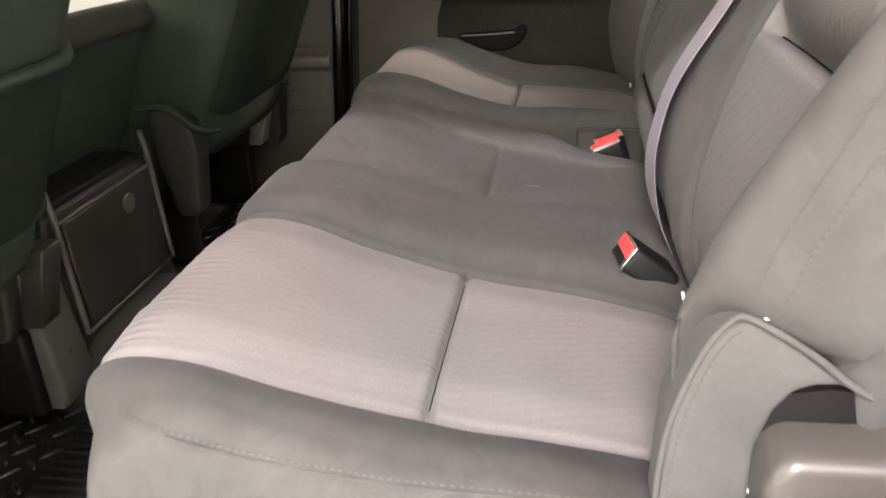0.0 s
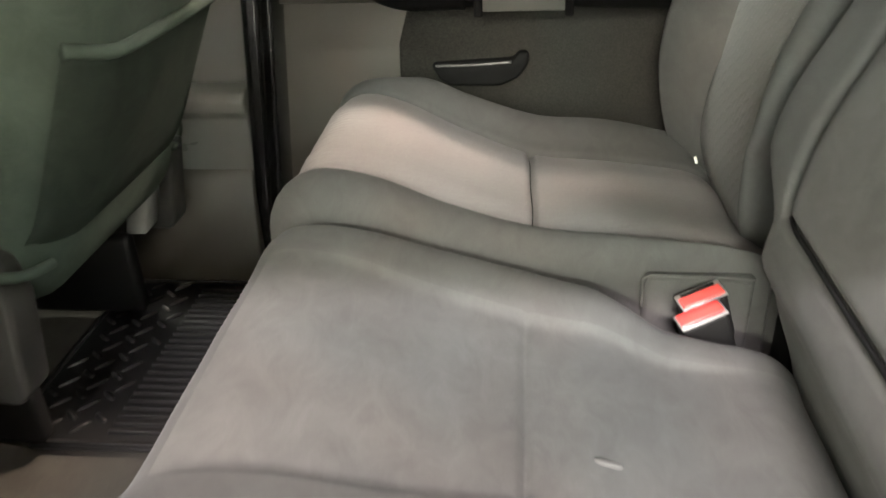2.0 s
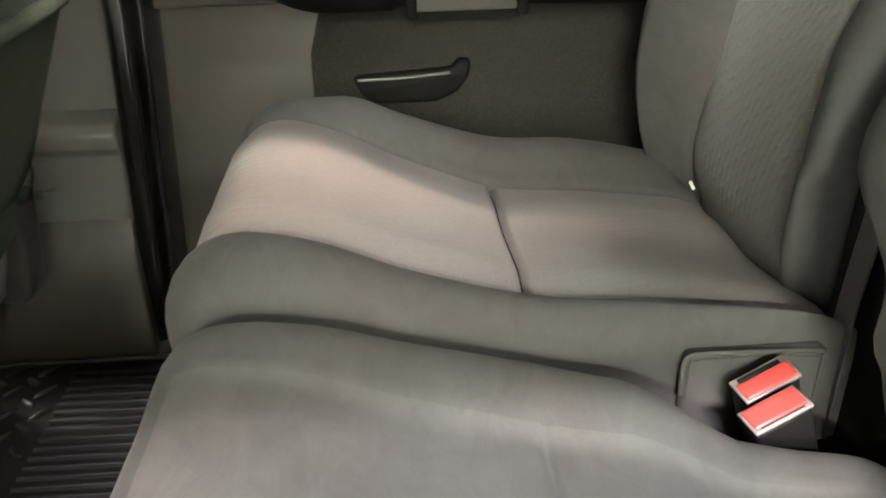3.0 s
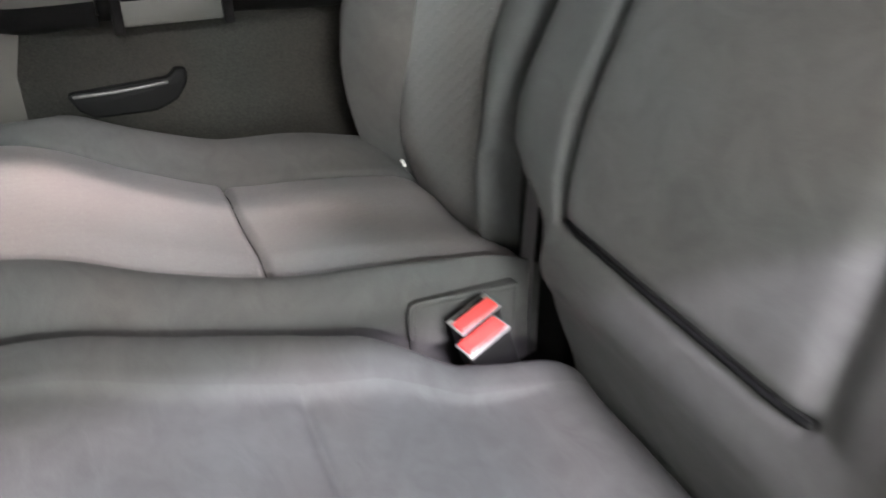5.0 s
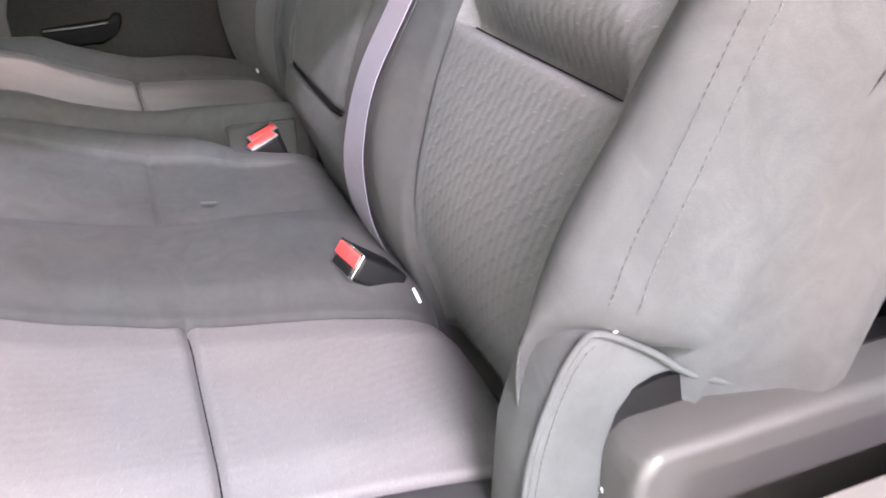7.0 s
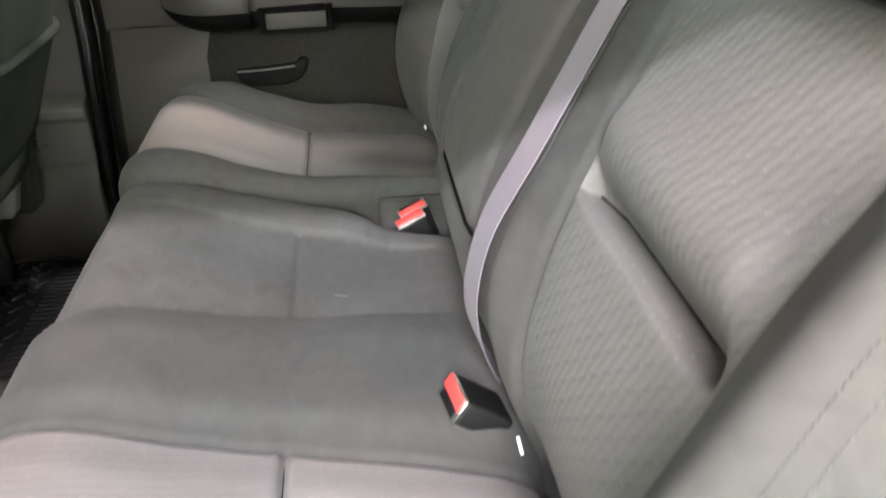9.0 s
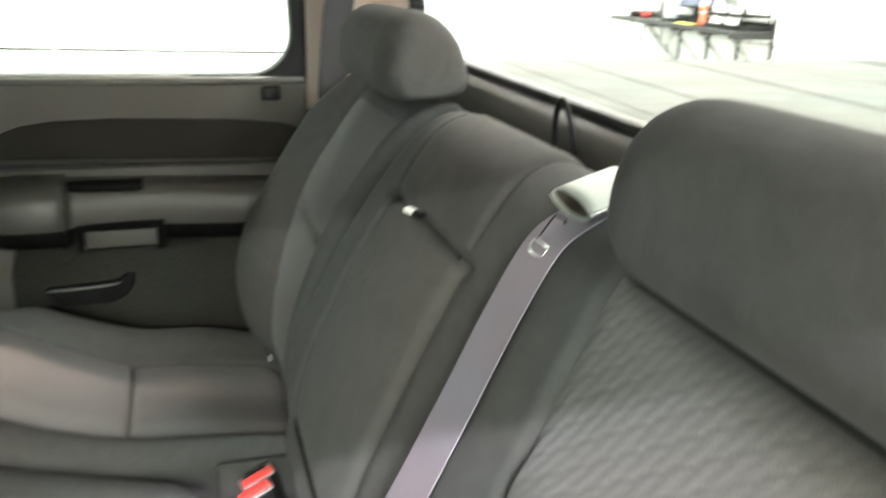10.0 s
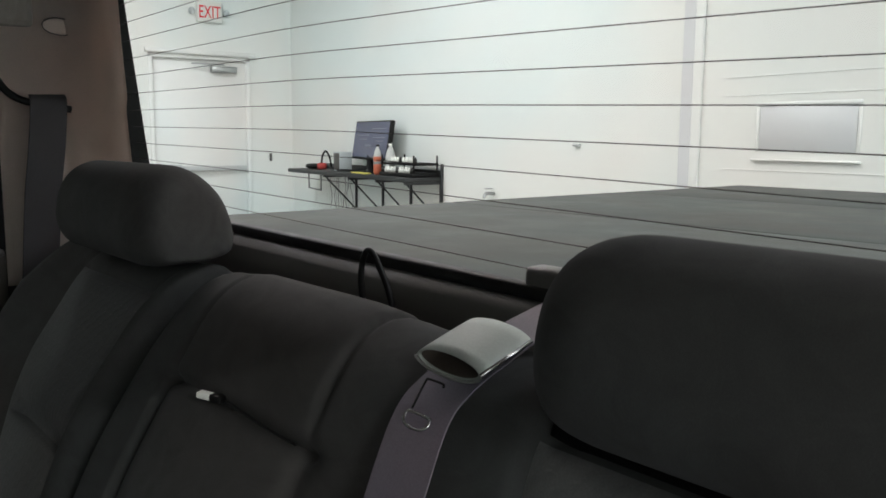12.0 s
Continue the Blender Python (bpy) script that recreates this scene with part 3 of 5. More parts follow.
def bottle(label, lower, cap, m, h=0.26, r=0.034):
    """A clear bottle, filled below, with a label band and a cap."""
    b = thing("drink_bottle", label, "bottle", m=m)
    holder = part("body", lathe_bm([(r * 0.99, h * 0.36), (r, h * 0.45), (r, h * 0.62), (r * 0.75, h * 0.78), (r * 0.36, h * 0.9), (r * 0.34, h * 0.95)], 18), M_CLEAR, b)
    part("base", lathe_bm([(r * 0.8, 0), (r, 0.015), (r, h * 0.3), (r * 0.92, h * 0.36)], 18), lower, holder)
    part("cap", lathe_bm([(r * 0.4, h * 0.94), (r * 0.42, h * 0.95), (r * 0.42, h), (r * 0.38, h * 1.005)], 14), cap, holder)
    part("label_band", lathe_bm([(r * 0.99, h * 0.44), (r * 1.02, h * 0.45), (r * 1.02, h * 0.6), (r * 0.99, h * 0.61)], 18), M_ORANGE if lower is M_ORANGE else M_CLEAR, holder)


bottle("half-full orange soft drink bottle with a dark cap", M_ORANGE, M_BLACK, shelf_pose(5.74, 0.24), 0.24)
bottle("clear empty plastic bottle with a pale cap", M_CLEAR, M_WHITE, shelf_pose(5.60, 0.20), 0.25, 0.040)
gb = thing("speaker_box", "small grey loudspeaker box on the shelf", "speaker", m=shelf_pose(6.52, 0.16))
part("case", box_bm(-0.065, 0.065, -0.06, 0.06, 0.0, 0.17, 0.006), M_SHADE, gb)
part("grille", box_bm(-0.055, 0.055, 0.0605, 0.063, 0.012, 0.158, 0.002, 1), M_GREY, gb, "dark grey grille")
rk = thing("bottle_rack", "black rack packed with small white-capped bottles", "rack", m=shelf_pose(5.40, 0.15))
low_tray = part("tray", box_bm(-0.24, 0.26, -0.12, 0.12, 0.0, 0.03, 0.004, 1), M_BLACK, rk)
top_tray = part("tray", box_bm(-0.24, 0.26, -0.12, 0.09, 0.088, 0.106, 0.004, 1), M_BLACK, rk)
for u_ in (-0.23, 0.25):
    for v_ in (-0.11, 0.10):
        part("rack_post", box_bm(u_ - 0.005, u_ + 0.005, v_ - 0.005, v_ + 0.005, 0.0, 0.165, 0.001, 1), M_BLACK, rk)
for i in range(11):
    for z, tr in ((0.03, low_tray), (0.106, top_tray)):
        yv = 0.10 if tr is low_tray else 0.07
        part("vial", lathe_bm([(0.014, 0), (0.014, 0.026), (0.009, 0.032), (0.009, 0.044)], 10, at=(-0.205 + i * 0.043, yv, z)), M_WHITE if (i * 7) % 5 else M_DARK, tr, "small white bottle" if (i * 7) % 5 else "small dark bottle")
cb = thing("headset", "black headset with a red and white cup lying on the shelf", "headset", m=shelf_pose(6.85, 0.16))
part("band", tube_bm([(-0.10, 0, 0.03), (-0.06, 0, 0.12), (0.02, 0, 0.17), (0.09, 0, 0.12), (0.11, 0, 0.03)], 0.009, 8, 20), M_BLACK, cb)
part("ear_cup", lathe_bm([(0.02, 0), (0.045, 0.005), (0.045, 0.05), (0.03, 0.06)], 16, at=(0.1, 0, 0)), mat("red_paint", (0.5, 0.06, 0.05), 0.5), cb, "red and white ear cup")
gl = thing("work_glove", "crumpled black work glove on the shelf", "glove", m=shelf_pose(7.12, 0.16))
part("glove", superpad_bm(0, 0, 0.025, 0.11, 0.07, 0.025, 2.6, 20, 10), M_BLACK, gl)
nt = thing("note_pad", "yellow note pad lying on the shelf", "pad", m=shelf_pose(5.95, 0.28))
part("pad", box_bm(-0.12, 0.12, -0.03, 0.03, 0.0, 0.012, 0.002, 1), M_YELLOW, nt)
kb = thing("keyboard", "flat black keyboard on the shelf", "keyboard", m=shelf_pose(6.3, 0.18))
part("base", box_bm(-0.2, 0.2, -0.04, 0.05, 0.0, 0.02, 0.004, 1), M_BLACK, kb)
random.seed(3)
for i in range(9):
    d0, fall = 6.98 - i * 0.055, 0.28 + 0.24 * random.random()
    sway_ = [random.uniform(-0.05, 0.05) for _ in range(3)]
    cbm = tube_bm([(d0, 0.05, SH - 0.03), (d0 + sway_[0], 0.06, SH - 0.3 * fall - 0.03), (d0 + sway_[1], 0.05, SH - 0.65 * fall - 0.03), (d0 + sway_[2], 0.05, SH - fall - 0.03)], 0.0024, 5, 14)
    c = thing("hanging_cable", "thin dark cable hanging under the shelf", "cable", "cables under the shelf", m=onright(0, 0, 0))
    part("cord", cbm, M_SHADE if i % 3 == 1 else M_DARK, c)

# ceiling tube fittings, assumed at every lamp and out of view
for lo in [o for o in scene.objects if o.type == "LIGHT"]:
    ft = thing("ceiling_light", "white fluorescent fitting on the garage ceiling", "ceiling light", "garage ceiling lights", m=lo.matrix_world.copy())
    part("tray", box_bm(-0.66, 0.66, -0.19, 0.19, 0.012, 0.088, 0.006, 1), M_WHITE, ft)

# ---- truck bed ----
bed = thing("truck_bed", "pickup bed closed by a flat grey cover", "truck bed")
bm = box_bm(0.56, 2.60, 0.24, 2.02, 0.20, 0.755, 0.03)
part("bed_body", bm, M_TRUCK, bed, "dark painted bed sides")
for i, (x0, x1) in enumerate(((0.56, 1.235), (1.239, 1.915), (1.919, 2.60))):
    part("cover_panel", box_bm(x0, x1, 0.26, 2.0, 0.756, 0.786, 0.008), M_COVER, bed, "grey vinyl cover panel")

# ---- cab ----
Y0, Y1 = 0.30, 1.96
bm = box_bm(-1.95, 0.5, Y0, Y1, -0.10, -0.012)
structure("cab_floor", bm, M_CARPET, "grey carpeted cab floor")
# carpet sheet with the tunnel hump
bm = bmesh.new()
gx = np.linspace(-1.9, 0.45, 60)
gy = np.linspace(Y0 + 0.02, Y1 - 0.02, 70)
vv = [[bm.verts.new((x, y, 0.0 + 0.085 * (1 - step(0.10, 0.23, abs(y - 1.10))) * step(-0.2, -0.55, x) + 0.03 * step(1.80, 1.92, y) * 1 + 0.002 * noise.noise((x * 9, y * 9, 0)))) for y in gy] for x in gx]
for i in range(59):
    for j in range(69):
        bm.faces.new((vv[i][j], vv[i + 1][j], vv[i + 1][j + 1], vv[i][j + 1]))
structure("floor", bm, M_CARPET, "worn grey cab carpet with a centre hump", smooth=True)
structure("ceiling", box_bm(-1.35, 0.42, Y0 + 0.03, Y1 - 0.03, 1.165, 1.185), M_LINER, "beige cloth headliner")
structure("cab_roof", box_bm(-1.40, 0.48, Y0 - 0.02, Y1 + 0.02, 1.19, 1.22, 0.01), M_TRUCK, "dark painted cab roof")
structure("wall_front", box_bm(-2.0, -1.95, Y0, Y1, -0.1, 0.70), M_DARK, "plain dark front of the cab")
structure("dashboard", box_bm(-1.94, -1.45, Y0 + 0.04, Y1 - 0.04, 0.40, 0.70, 0.05, 3), M_DARK, "plain dark dashboard", smooth=True)
for s, name in ((Y0, "near"), (Y1, "far")):
    a, b = (s - 0.04, s + 0.035) if s == Y0 else (s - 0.035, s + 0.04)
    # far sill raised to 0.36 to keep outside light off the carpet
    bm = box_bm(-1.95, -0.66, a, b, -0.1, 0.74 if s == Y0 else 0.36)
    box_bm(-1.36, -0.66, a, b, 1.12, 1.21, bm=bm)
    if s != Y0:
        box_bm(-1.95, -1.60, a, b, 0.36, 0.74, bm=bm)
    structure("front_side_" + name, bm, M_DOOR, "plain grey front door below its window" if s == Y0 else "grey frame of the open front doorway")
    q = prism_bm([(-1.95, 0.70), (-1.85, 0.70), (-1.32, 1.19), (-1.40, 1.19)], "y", a, b)
    structure("windshield_pillar_" + name, q, M_BEIGE, "beige windshield pillar")
# near B pillar and C pillar round the open doorway
structure("pillar_near_front", prism_bm([(-0.70, -0.1), (-0.55, -0.1), (-0.50, 0.5), (-0.52, 1.19), (-0.66, 1.19)], "y", Y0 - 0.03, Y0 + 0.06), M_GREY, "grey door pillar trim beside the open doorway")
structure("pillar_near_rear", prism_bm([(0.36, 0.38), (0.5, 0.38), (0.5, 1.19), (0.05, 1.19), (0.05, 1.076), (0.18, 1.074), (0.27, 1.05), (0.325, 0.985), (0.352, 0.88), (0.36, 0.75)], "y", Y0 - 0.03, Y0 + 0.05), M_BEIGE, "beige rear pillar trim beside the open doorway")
structure("door_header_near", box_bm(-0.6, 0.36, Y0 - 0.03, Y0 + 0.06, 1.075, 1.20, 0.01), M_LINER, "beige door header above the open doorway")
structure("quarter_near", box_bm(0.16, 0.5, Y0 - 0.03, Y0 + 0.03, -0.1, 0.40), M_GREY, "grey lower quarter trim")

# rear wall and window
WB, WT = 0.805, 1.168


def wx(z):
    return 0.447 - (z - 0.815) * 0.167


bm = box_bm(0.455, 0.52, Y0, Y1, -0.1, 0.76)
structure("wall_rear", bm, M_DARK, "dark rear cab wall below the window")
bm = prism_bm([(0.424, 0.700), (0.422, 0.752), (0.425, 0.775), (0.431, 0.792), (0.437, 0.800), (0.445, 0.804), (0.50, 0.804), (0.50, 0.700)], "y", Y0 + 0.04, Y1 - 0.04)
bm.transform(Matrix(((1, 0, 0, 0), (0, 1, 0, 0), (0, 0.011, 1, -0.011 * 1.2), (0, 0, 0, 1))))
structure("window_ledge", bm, M_LEDGE, "grey plastic ledge below the rear window", smooth=True)
bm = prism_bm([(wx(WT), WT), (0.50, WT), (0.50, 1.19), (0.36, 1.19)], "y", Y0 + 0.04, Y1 - 0.04)
structure("window_header", bm, M_LINER, "beige header above the rear window")
for y0, y1, y2, y3, nm in ((1.904, 1.95, 1.852, 1.95, "far"), (0.31, 0.415, 0.31, 0.47, "near")):
    bm = bmesh.new()
    vs = []
    for x_off in (-0.003, 0.03):
        vs.append([bm.verts.new(p) for p in ((wx(0.78) + x_off, y0, 0.78), (wx(0.78) + x_off, y1, 0.78), (wx(1.19) + x_off, y3, 1.19), (wx(1.19) + x_off, y2, 1.19))])
    for k in range(4):
        bm.faces.new((vs[0][k], vs[0][(k + 1) % 4], vs[1][(k + 1) % 4], vs[1][k]))
    bm.faces.new(vs[0])
    bm.faces.new(vs[1])
    structure("window_side_" + nm, bm, M_BLACK, "black border at the side of the rear window")

rw = thing("rear_window", "rear window glass with thin dark heating lines", "window", kind="structure")
bm = bmesh.new()
rows = []
for j in range(13):
    z = 0.79 + (1.18 - 0.79) * j / 12
    rows.append([bm.verts.new((wx(z) + 0.008 + 0.03 * (1 - ((y - 1.13) / 0.77) ** 2) * 0.4, y, z)) for y in np.linspace(0.36, 1.925, 25)])
for a, b in zip(rows, rows[1:]):
    for k in range(24):
        bm.faces.new((a[k], a[k + 1], b[k + 1], b[k]))
pane = part("pane", bm, M_GLASS, rw)
pane.visible_shadow = False
bm = prism_bm([(0.444, 0.795), (0.443, 0.8155), (0.456, 0.8165), (0.462, 0.795)], "y", 0.40, 1.86, 0.002, 1)
bm.transform(Matrix(((1, 0, 0, 0), (0, 1, 0, 0), (0, 0.012, 1, -0.012 * 1.2), (0, 0, 0, 1))))
part("seal", bm, M_BLACK, rw, "black rubber window seal")
for i in range(12):
    z0 = 0.834 + i * 0.0279
    # the lines fall towards the doorway, the upper ones only in their nearer half
    pts = []
    for y in np.linspace(0.44, 1.892 - 0.055 * i / 11, 13):
        z = z0 + (0.026 if y < 1.33 else 0.026 - 0.0033 * i) * (y - 1.33)
        pts.append((wx(z) + 0.007, y, z))
    part("heating_line", tube_bm(pts, 0.00045, 5, 24), M_LINE, rw)

# far rear pillar with its belt
bm = bmesh.new()
prof = [(0.245, 1.925), (0.29, 1.922), (0.335, 1.915), (0.375, 1.895), (0.405, 1.876), (0.432, 1.862)]
rows = []
for z in np.linspace(0.70, 1.15, 36):
    bulge = 0.012 * step(0.975, 1.0, z) + 0.006 * step(1.06, 1.15, z)
    f = (z - 0.8) / 0.35
    rows.append([bm.verts.new((p.x - 0.045 * f * step(0.36, 0.425, p.x), p.y - bulge - 0.055 * f * step(0.34, 0.425, p.x), z)) for p in smooth_path([(a, b, 0) for a, b in prof], 20)])
for a, b in zip(rows, rows[1:]):
    for k in range(19):
        bm.faces.new((a[k], a[k + 1], b[k + 1], b[k]))
bmesh.ops.solidify(bm, geom=bm.faces[:], thickness=-0.012)
structure("pillar_far_rear", bm, M_BEIGE, "beige rear pillar trim with a belt slot", smooth=True)
hk = thing("coat_hook", "oval beige coat hook cover on the pillar", "hook")
bm = tube_bm([(0.333 + 0.026 * math.cos(a), 1.8945 + 0.004 * math.cos(a), 1.105 + 0.013 * math.sin(a)) for a in np.linspace(0, 2 * math.pi, 25)], 0.0009, 6, 0)
part("rim", bm, M_GREY, hk)
part("cap", superpad_bm(0.333, 1.8985, 1.105, 0.024, 0.002, 0.012, 2.4, 20, 8), M_BEIGE, hk)
sb = thing("shoulder_belt", "dark grey shoulder belt hanging from a pillar slot", "seat belt")
part("webbing", strap_bm([(0.312, 1.905, 1.0), (0.311, 1.893, 0.985), (0.305, 1.892, 0.92), (0.296, 1.896, 0.84), (0.286, 1.90, 0.70), (0.27, 1.90, 0.5)], [(1, -0.12, 0)] * 6, 0.053), M_BELTD, sb)
part("slot", tube_bm([(0.345, 1.898, 0.978), (0.31, 1.900, 0.985), (0.28, 1.905, 0.989), (0.255, 1.912, 1.005), (0.235, 1.918, 1.04)], 0.006, 8, 24), M_BLACK, sb, "black slot edge")

# ---- far door ----
fd = thing("rear_door", "grey-brown rear door panel with armrest, closed", "car door")
# window opening: panel below and surround
bm = box_bm(-0.56, 0.245, 1.955, 1.99, 0.02, 0.60, 0.006)
box_bm(-0.50, 0.245, 1.93, 1.96, 0.47, 0.60, 0.006, bm=bm)
lower = part("lower_panel", bm, M_DOOR, fd)
part("carpet_panel", prism_bm([(-0.312, 0.04), (0.24, 0.04), (0.24, 0.47), (-0.285, 0.47), (-0.305, 0.40)], "y", 1.9485, 1.957, 0.003, 1), M_DOORL, lower, "dark textured lower door panel")
bm = prism_bm([(-0.56, 0.617), (0.245, 0.600), (0.245, 0.761), (-0.56, 0.766)], "y", 1.918, 1.972, 0.012, 3)
upper = part("upper_panel", bm, M_DOOR, fd, smooth=True)
bm = prism_bm([(-0.318, 0.622), (0.235, 0.608), (0.235, 0.662), (0.20, 0.676), (0.10, 0.685), (-0.10, 0.690), (-0.20, 0.687), (-0.255, 0.679), (-0.290, 0.665), (-0.310, 0.645)], "y", 1.9145, 1.93, 0.004, 2)
part("upper_recess", bm, M_RECESS, upper, "dark recess above the armrest")
part("groove", prism_bm([(-0.50, 0.603), (0.245, 0.586), (0.245, 0.601), (-0.50, 0.618)], "y", 1.936, 1.95), M_BLACK, fd, "dark gap line", False)
# armrest: a rounded glossy cap in front, a lower arm behind it, shade painted underneath


def arm_section(x, grow):
    f = min(1, max(0.02, (x + 0.366) / 0.10))
    s = math.sqrt(max(0.0, 1 - (1 - f) ** 2))
    zc = 0.527 - 0.012 * step(-0.2, 0.2, x)
    hz, hy = (0.061 + grow) * s, (0.058 + grow + 0.02 * (1 - step(-0.25, -0.05, x))) * (0.35 + 0.65 * s)
    out = []
    for k in range(25):
        a = math.pi * (k / 24) - math.pi / 2
        out.append(Vector((x, 1.93 - hy * abs(math.cos(a)) ** 0.55, zc + hz * math.copysign(abs(math.sin(a)) ** 0.8, math.sin(a)))))
    return out


def arm_piece(name, xs, k0, k1, grow, material, label, holder):
    bm = bmesh.new()
    rows = [[bm.verts.new(c) for c in arm_section(x, grow)[k0:k1 + 1]] for x in xs]
    for a, b in zip(rows, rows[1:]):
        for k in range(k1 - k0):
            bm.faces.new((a[k], a[k + 1], b[k + 1], b[k]))
    bm.faces.new(rows[0])
    bm.faces.new(rows[-1])
    return part(name, bm, material, holder, label)


nose = list(-0.366 + 0.10 * (1 - np.cos(np.linspace(0.02, math.pi / 2, 14)))) + list(np.linspace(-0.258, -0.192, 6))
back = list(np.linspace(-0.190, 0.225, 22))
cap_ = arm_piece("armrest_cap", nose, 10, 24, 0.003, M_ARM, "smooth grey front cap of the armrest", fd)
arm_piece("underside", nose, 0, 10, 0.003, M_ARMD, "underside with its shade put into the colour", cap_)
arm = arm_piece("armrest", back, 10, 24, -0.003, M_ARM, "smooth grey armrest", fd)
arm_piece("underside", back, 0, 10, -0.003, M_ARMD, "underside with its shade put into the colour", arm)
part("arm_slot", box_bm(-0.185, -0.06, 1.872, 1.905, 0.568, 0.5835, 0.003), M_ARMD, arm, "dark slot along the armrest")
cup = part("pull_cup", box_bm(-0.164, -0.040, 1.862, 1.90, 0.468, 0.503, 0.003), M_CUP, arm, "grey-green pull cup")
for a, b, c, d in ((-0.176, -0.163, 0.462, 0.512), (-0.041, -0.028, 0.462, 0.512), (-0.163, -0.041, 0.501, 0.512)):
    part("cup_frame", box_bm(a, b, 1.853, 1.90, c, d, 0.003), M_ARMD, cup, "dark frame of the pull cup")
bm = prism_bm([(-0.252, 0.369), (-0.240, 0.346), (-0.222, 0.333), (-0.140, 0.333), (-0.110, 0.346), (-0.094, 0.368), (-0.092, 0.388), (-0.108, 0.390), (-0.118, 0.378), (-0.245, 0.371)], "y", 1.930, 1.950, 0.005, 2)
lip = part("pocket_lip", bm, M_POCKET, lower, "black pull pocket")
part("pocket_rim", tube_bm([(-0.244, 1.928, 0.368), (-0.18, 1.926, 0.370), (-0.120, 1.927, 0.374)], 0.0022, 6, 12), M_GREYGLOSS, lower, "pale rim")
bm = box_bm(0.160, 0.194, 1.906, 1.93, 0.719, 0.745, 0.004)
part("lock_slot", bm, M_BLACK, upper, "black lock button slot")
part("sill", box_bm(-0.50, 0.24, 1.912, 1.98, 0.748, 0.761, 0.005), M_GREY, fd, "grey window sill")
# window surround with a rounded lower rear corner
cor = [(0.218 - 0.075 + 0.075 * math.cos(a), 0.763 + 0.075 - 0.075 * math.sin(a)) for a in np.linspace(0, math.pi / 2, 9)]
bm = prism_bm([(0.262, 0.756), (0.248, 1.16), (0.17, 1.16), (0.185, 1.05), (0.213, 0.93)] + [(x, z) for x, z in cor] + [(0.0, 0.762), (0.0, 0.756)], "y", 1.925, 1.975, 0.003, 1)
part("window_frame", bm, M_BLACK, fd, "black window surround")
bm = box_bm(-0.50, -0.46, 1.925, 1.975, 0.76, 1.16, 0.004)
box_bm(-0.46, 0.18, 1.925, 1.975, 1.10, 1.16, 0.004, bm=bm)
part("window_frame", bm, M_BLACK, fd, "black window surround")
pane = part("pane", box_bm(-0.47, 0.245, 1.950, 1.954, 0.756, 1.12), M_GLASS, fd, smooth=False)
pane.visible_shadow = False
structure("door_header_far", box_bm(-0.66, 0.30, Y1 - 0.06, Y1 + 0.03, 1.10, 1.20, 0.01), M_LINER, "beige door header")

structure("quarter_far", box_bm(0.246, 0.395, 1.946, 2.0, -0.1, 1.19), M_DARK, "dark cab side behind the rear pillar trim")
structure("door_shell_far", box_bm(-0.66, 0.25, 1.992, 2.015, -0.1, 0.76), M_TRUCK, "dark painted door skin")
# far B pillar: seal strips, trim with a ledge
structure("door_seal_far", prism_bm([(-0.572, -0.02), (-0.545, -0.02), (-0.505, 0.48), (-0.500, 0.75), (-0.52, 1.16), (-0.545, 1.16), (-0.528, 0.75), (-0.535, 0.48)], "y", 1.86, 1.96, 0.008, 3), M_SEAL, "glossy black door seal", smooth=True)
structure("door_seal_inner_far", prism_bm([(-0.545, -0.02), (-0.53, -0.02), (-0.492, 0.48), (-0.487, 0.75), (-0.507, 1.16), (-0.518, 1.16), (-0.500, 0.75), (-0.505, 0.48)], "y", 1.885, 1.97, 0.006, 3), M_SEAL, "glossy black inner door seal", smooth=True)
bm = prism_bm([(-0.74, 0.343), (-0.55, 0.343), (-0.53, 0.75), (-0.545, 1.16), (-0.68, 1.16), (-0.70, 0.75)], "y", 1.905, 1.96, 0.012, 3)
structure("pillar_far_front", bm, M_GREY, "grey door pillar trim", smooth=True)
bm = prism_bm([(1.870, 0.20), (1.872, 0.300), (1.860, 0.312), (1.858, 0.332), (1.868, 0.343), (1.90, 0.350), (1.96, 0.35), (1.96, 0.20)], "x", -0.76, -0.552, 0.004, 2)
structure("pillar_lower_far", bm, M_PILLAR, "grey lower pillar trim with a ledge", smooth=True)
bm = prism_bm([(1.834, 0.0), (1.842, 0.08), (1.853, 0.15), (1.864, 0.195), (1.876, 0.222), (1.96, 0.224), (1.96, 0.0)], "x", -1.2, -0.555, 0.006, 3)
structure("sill_far", bm, M_SILL, "dark door sill trim", smooth=True)

# ---- rear seat ----
CU = [(-0.325, 0.03), (-0.345, 0.10), (-0.362, 0.18), (-0.372, 0.26), (-0.372, 0.312), (-0.360, 0.347), (-0.328, 0.366), (-0.27, 0.357), (-0.19, 0.325), (-0.09, 0.294), (0.0, 0.288), (0.08, 0.281), (0.130, 0.272), (0.158, 0.248), (0.168, 0.20)]
BK = [(0.178, 0.18), (0.160, 0.255), (0.134, 0.330), (0.124, 0.42), (0.143, 0.49), (0.182, 0.56), (0.224, 0.63), (0.264, 0.69), (0.300, 0.742), (0.328, 0.770), (0.362, 0.782), (0.392, 0.770), (0.405, 0.72), (0.385, 0.55), (0.33, 0.35), (0.30, 0.2)]
KSEAM = k_at_x(CU, -0.092)
KCREST = k_at_x(CU, -0.33, 0.2)
KBACK = k_at_x(CU, 0.154)
KROWS = [KSEAM + d for d in (-0.02, -0.014, -0.009, -0.005, -0.0025, 0, 0.0025, 0.005, 0.009, 0.014, 0.02)]


def rounding(d, r):
    return r - math.sqrt(max(0.0, r * r - (r - d) ** 2)) if d < r else 0.0


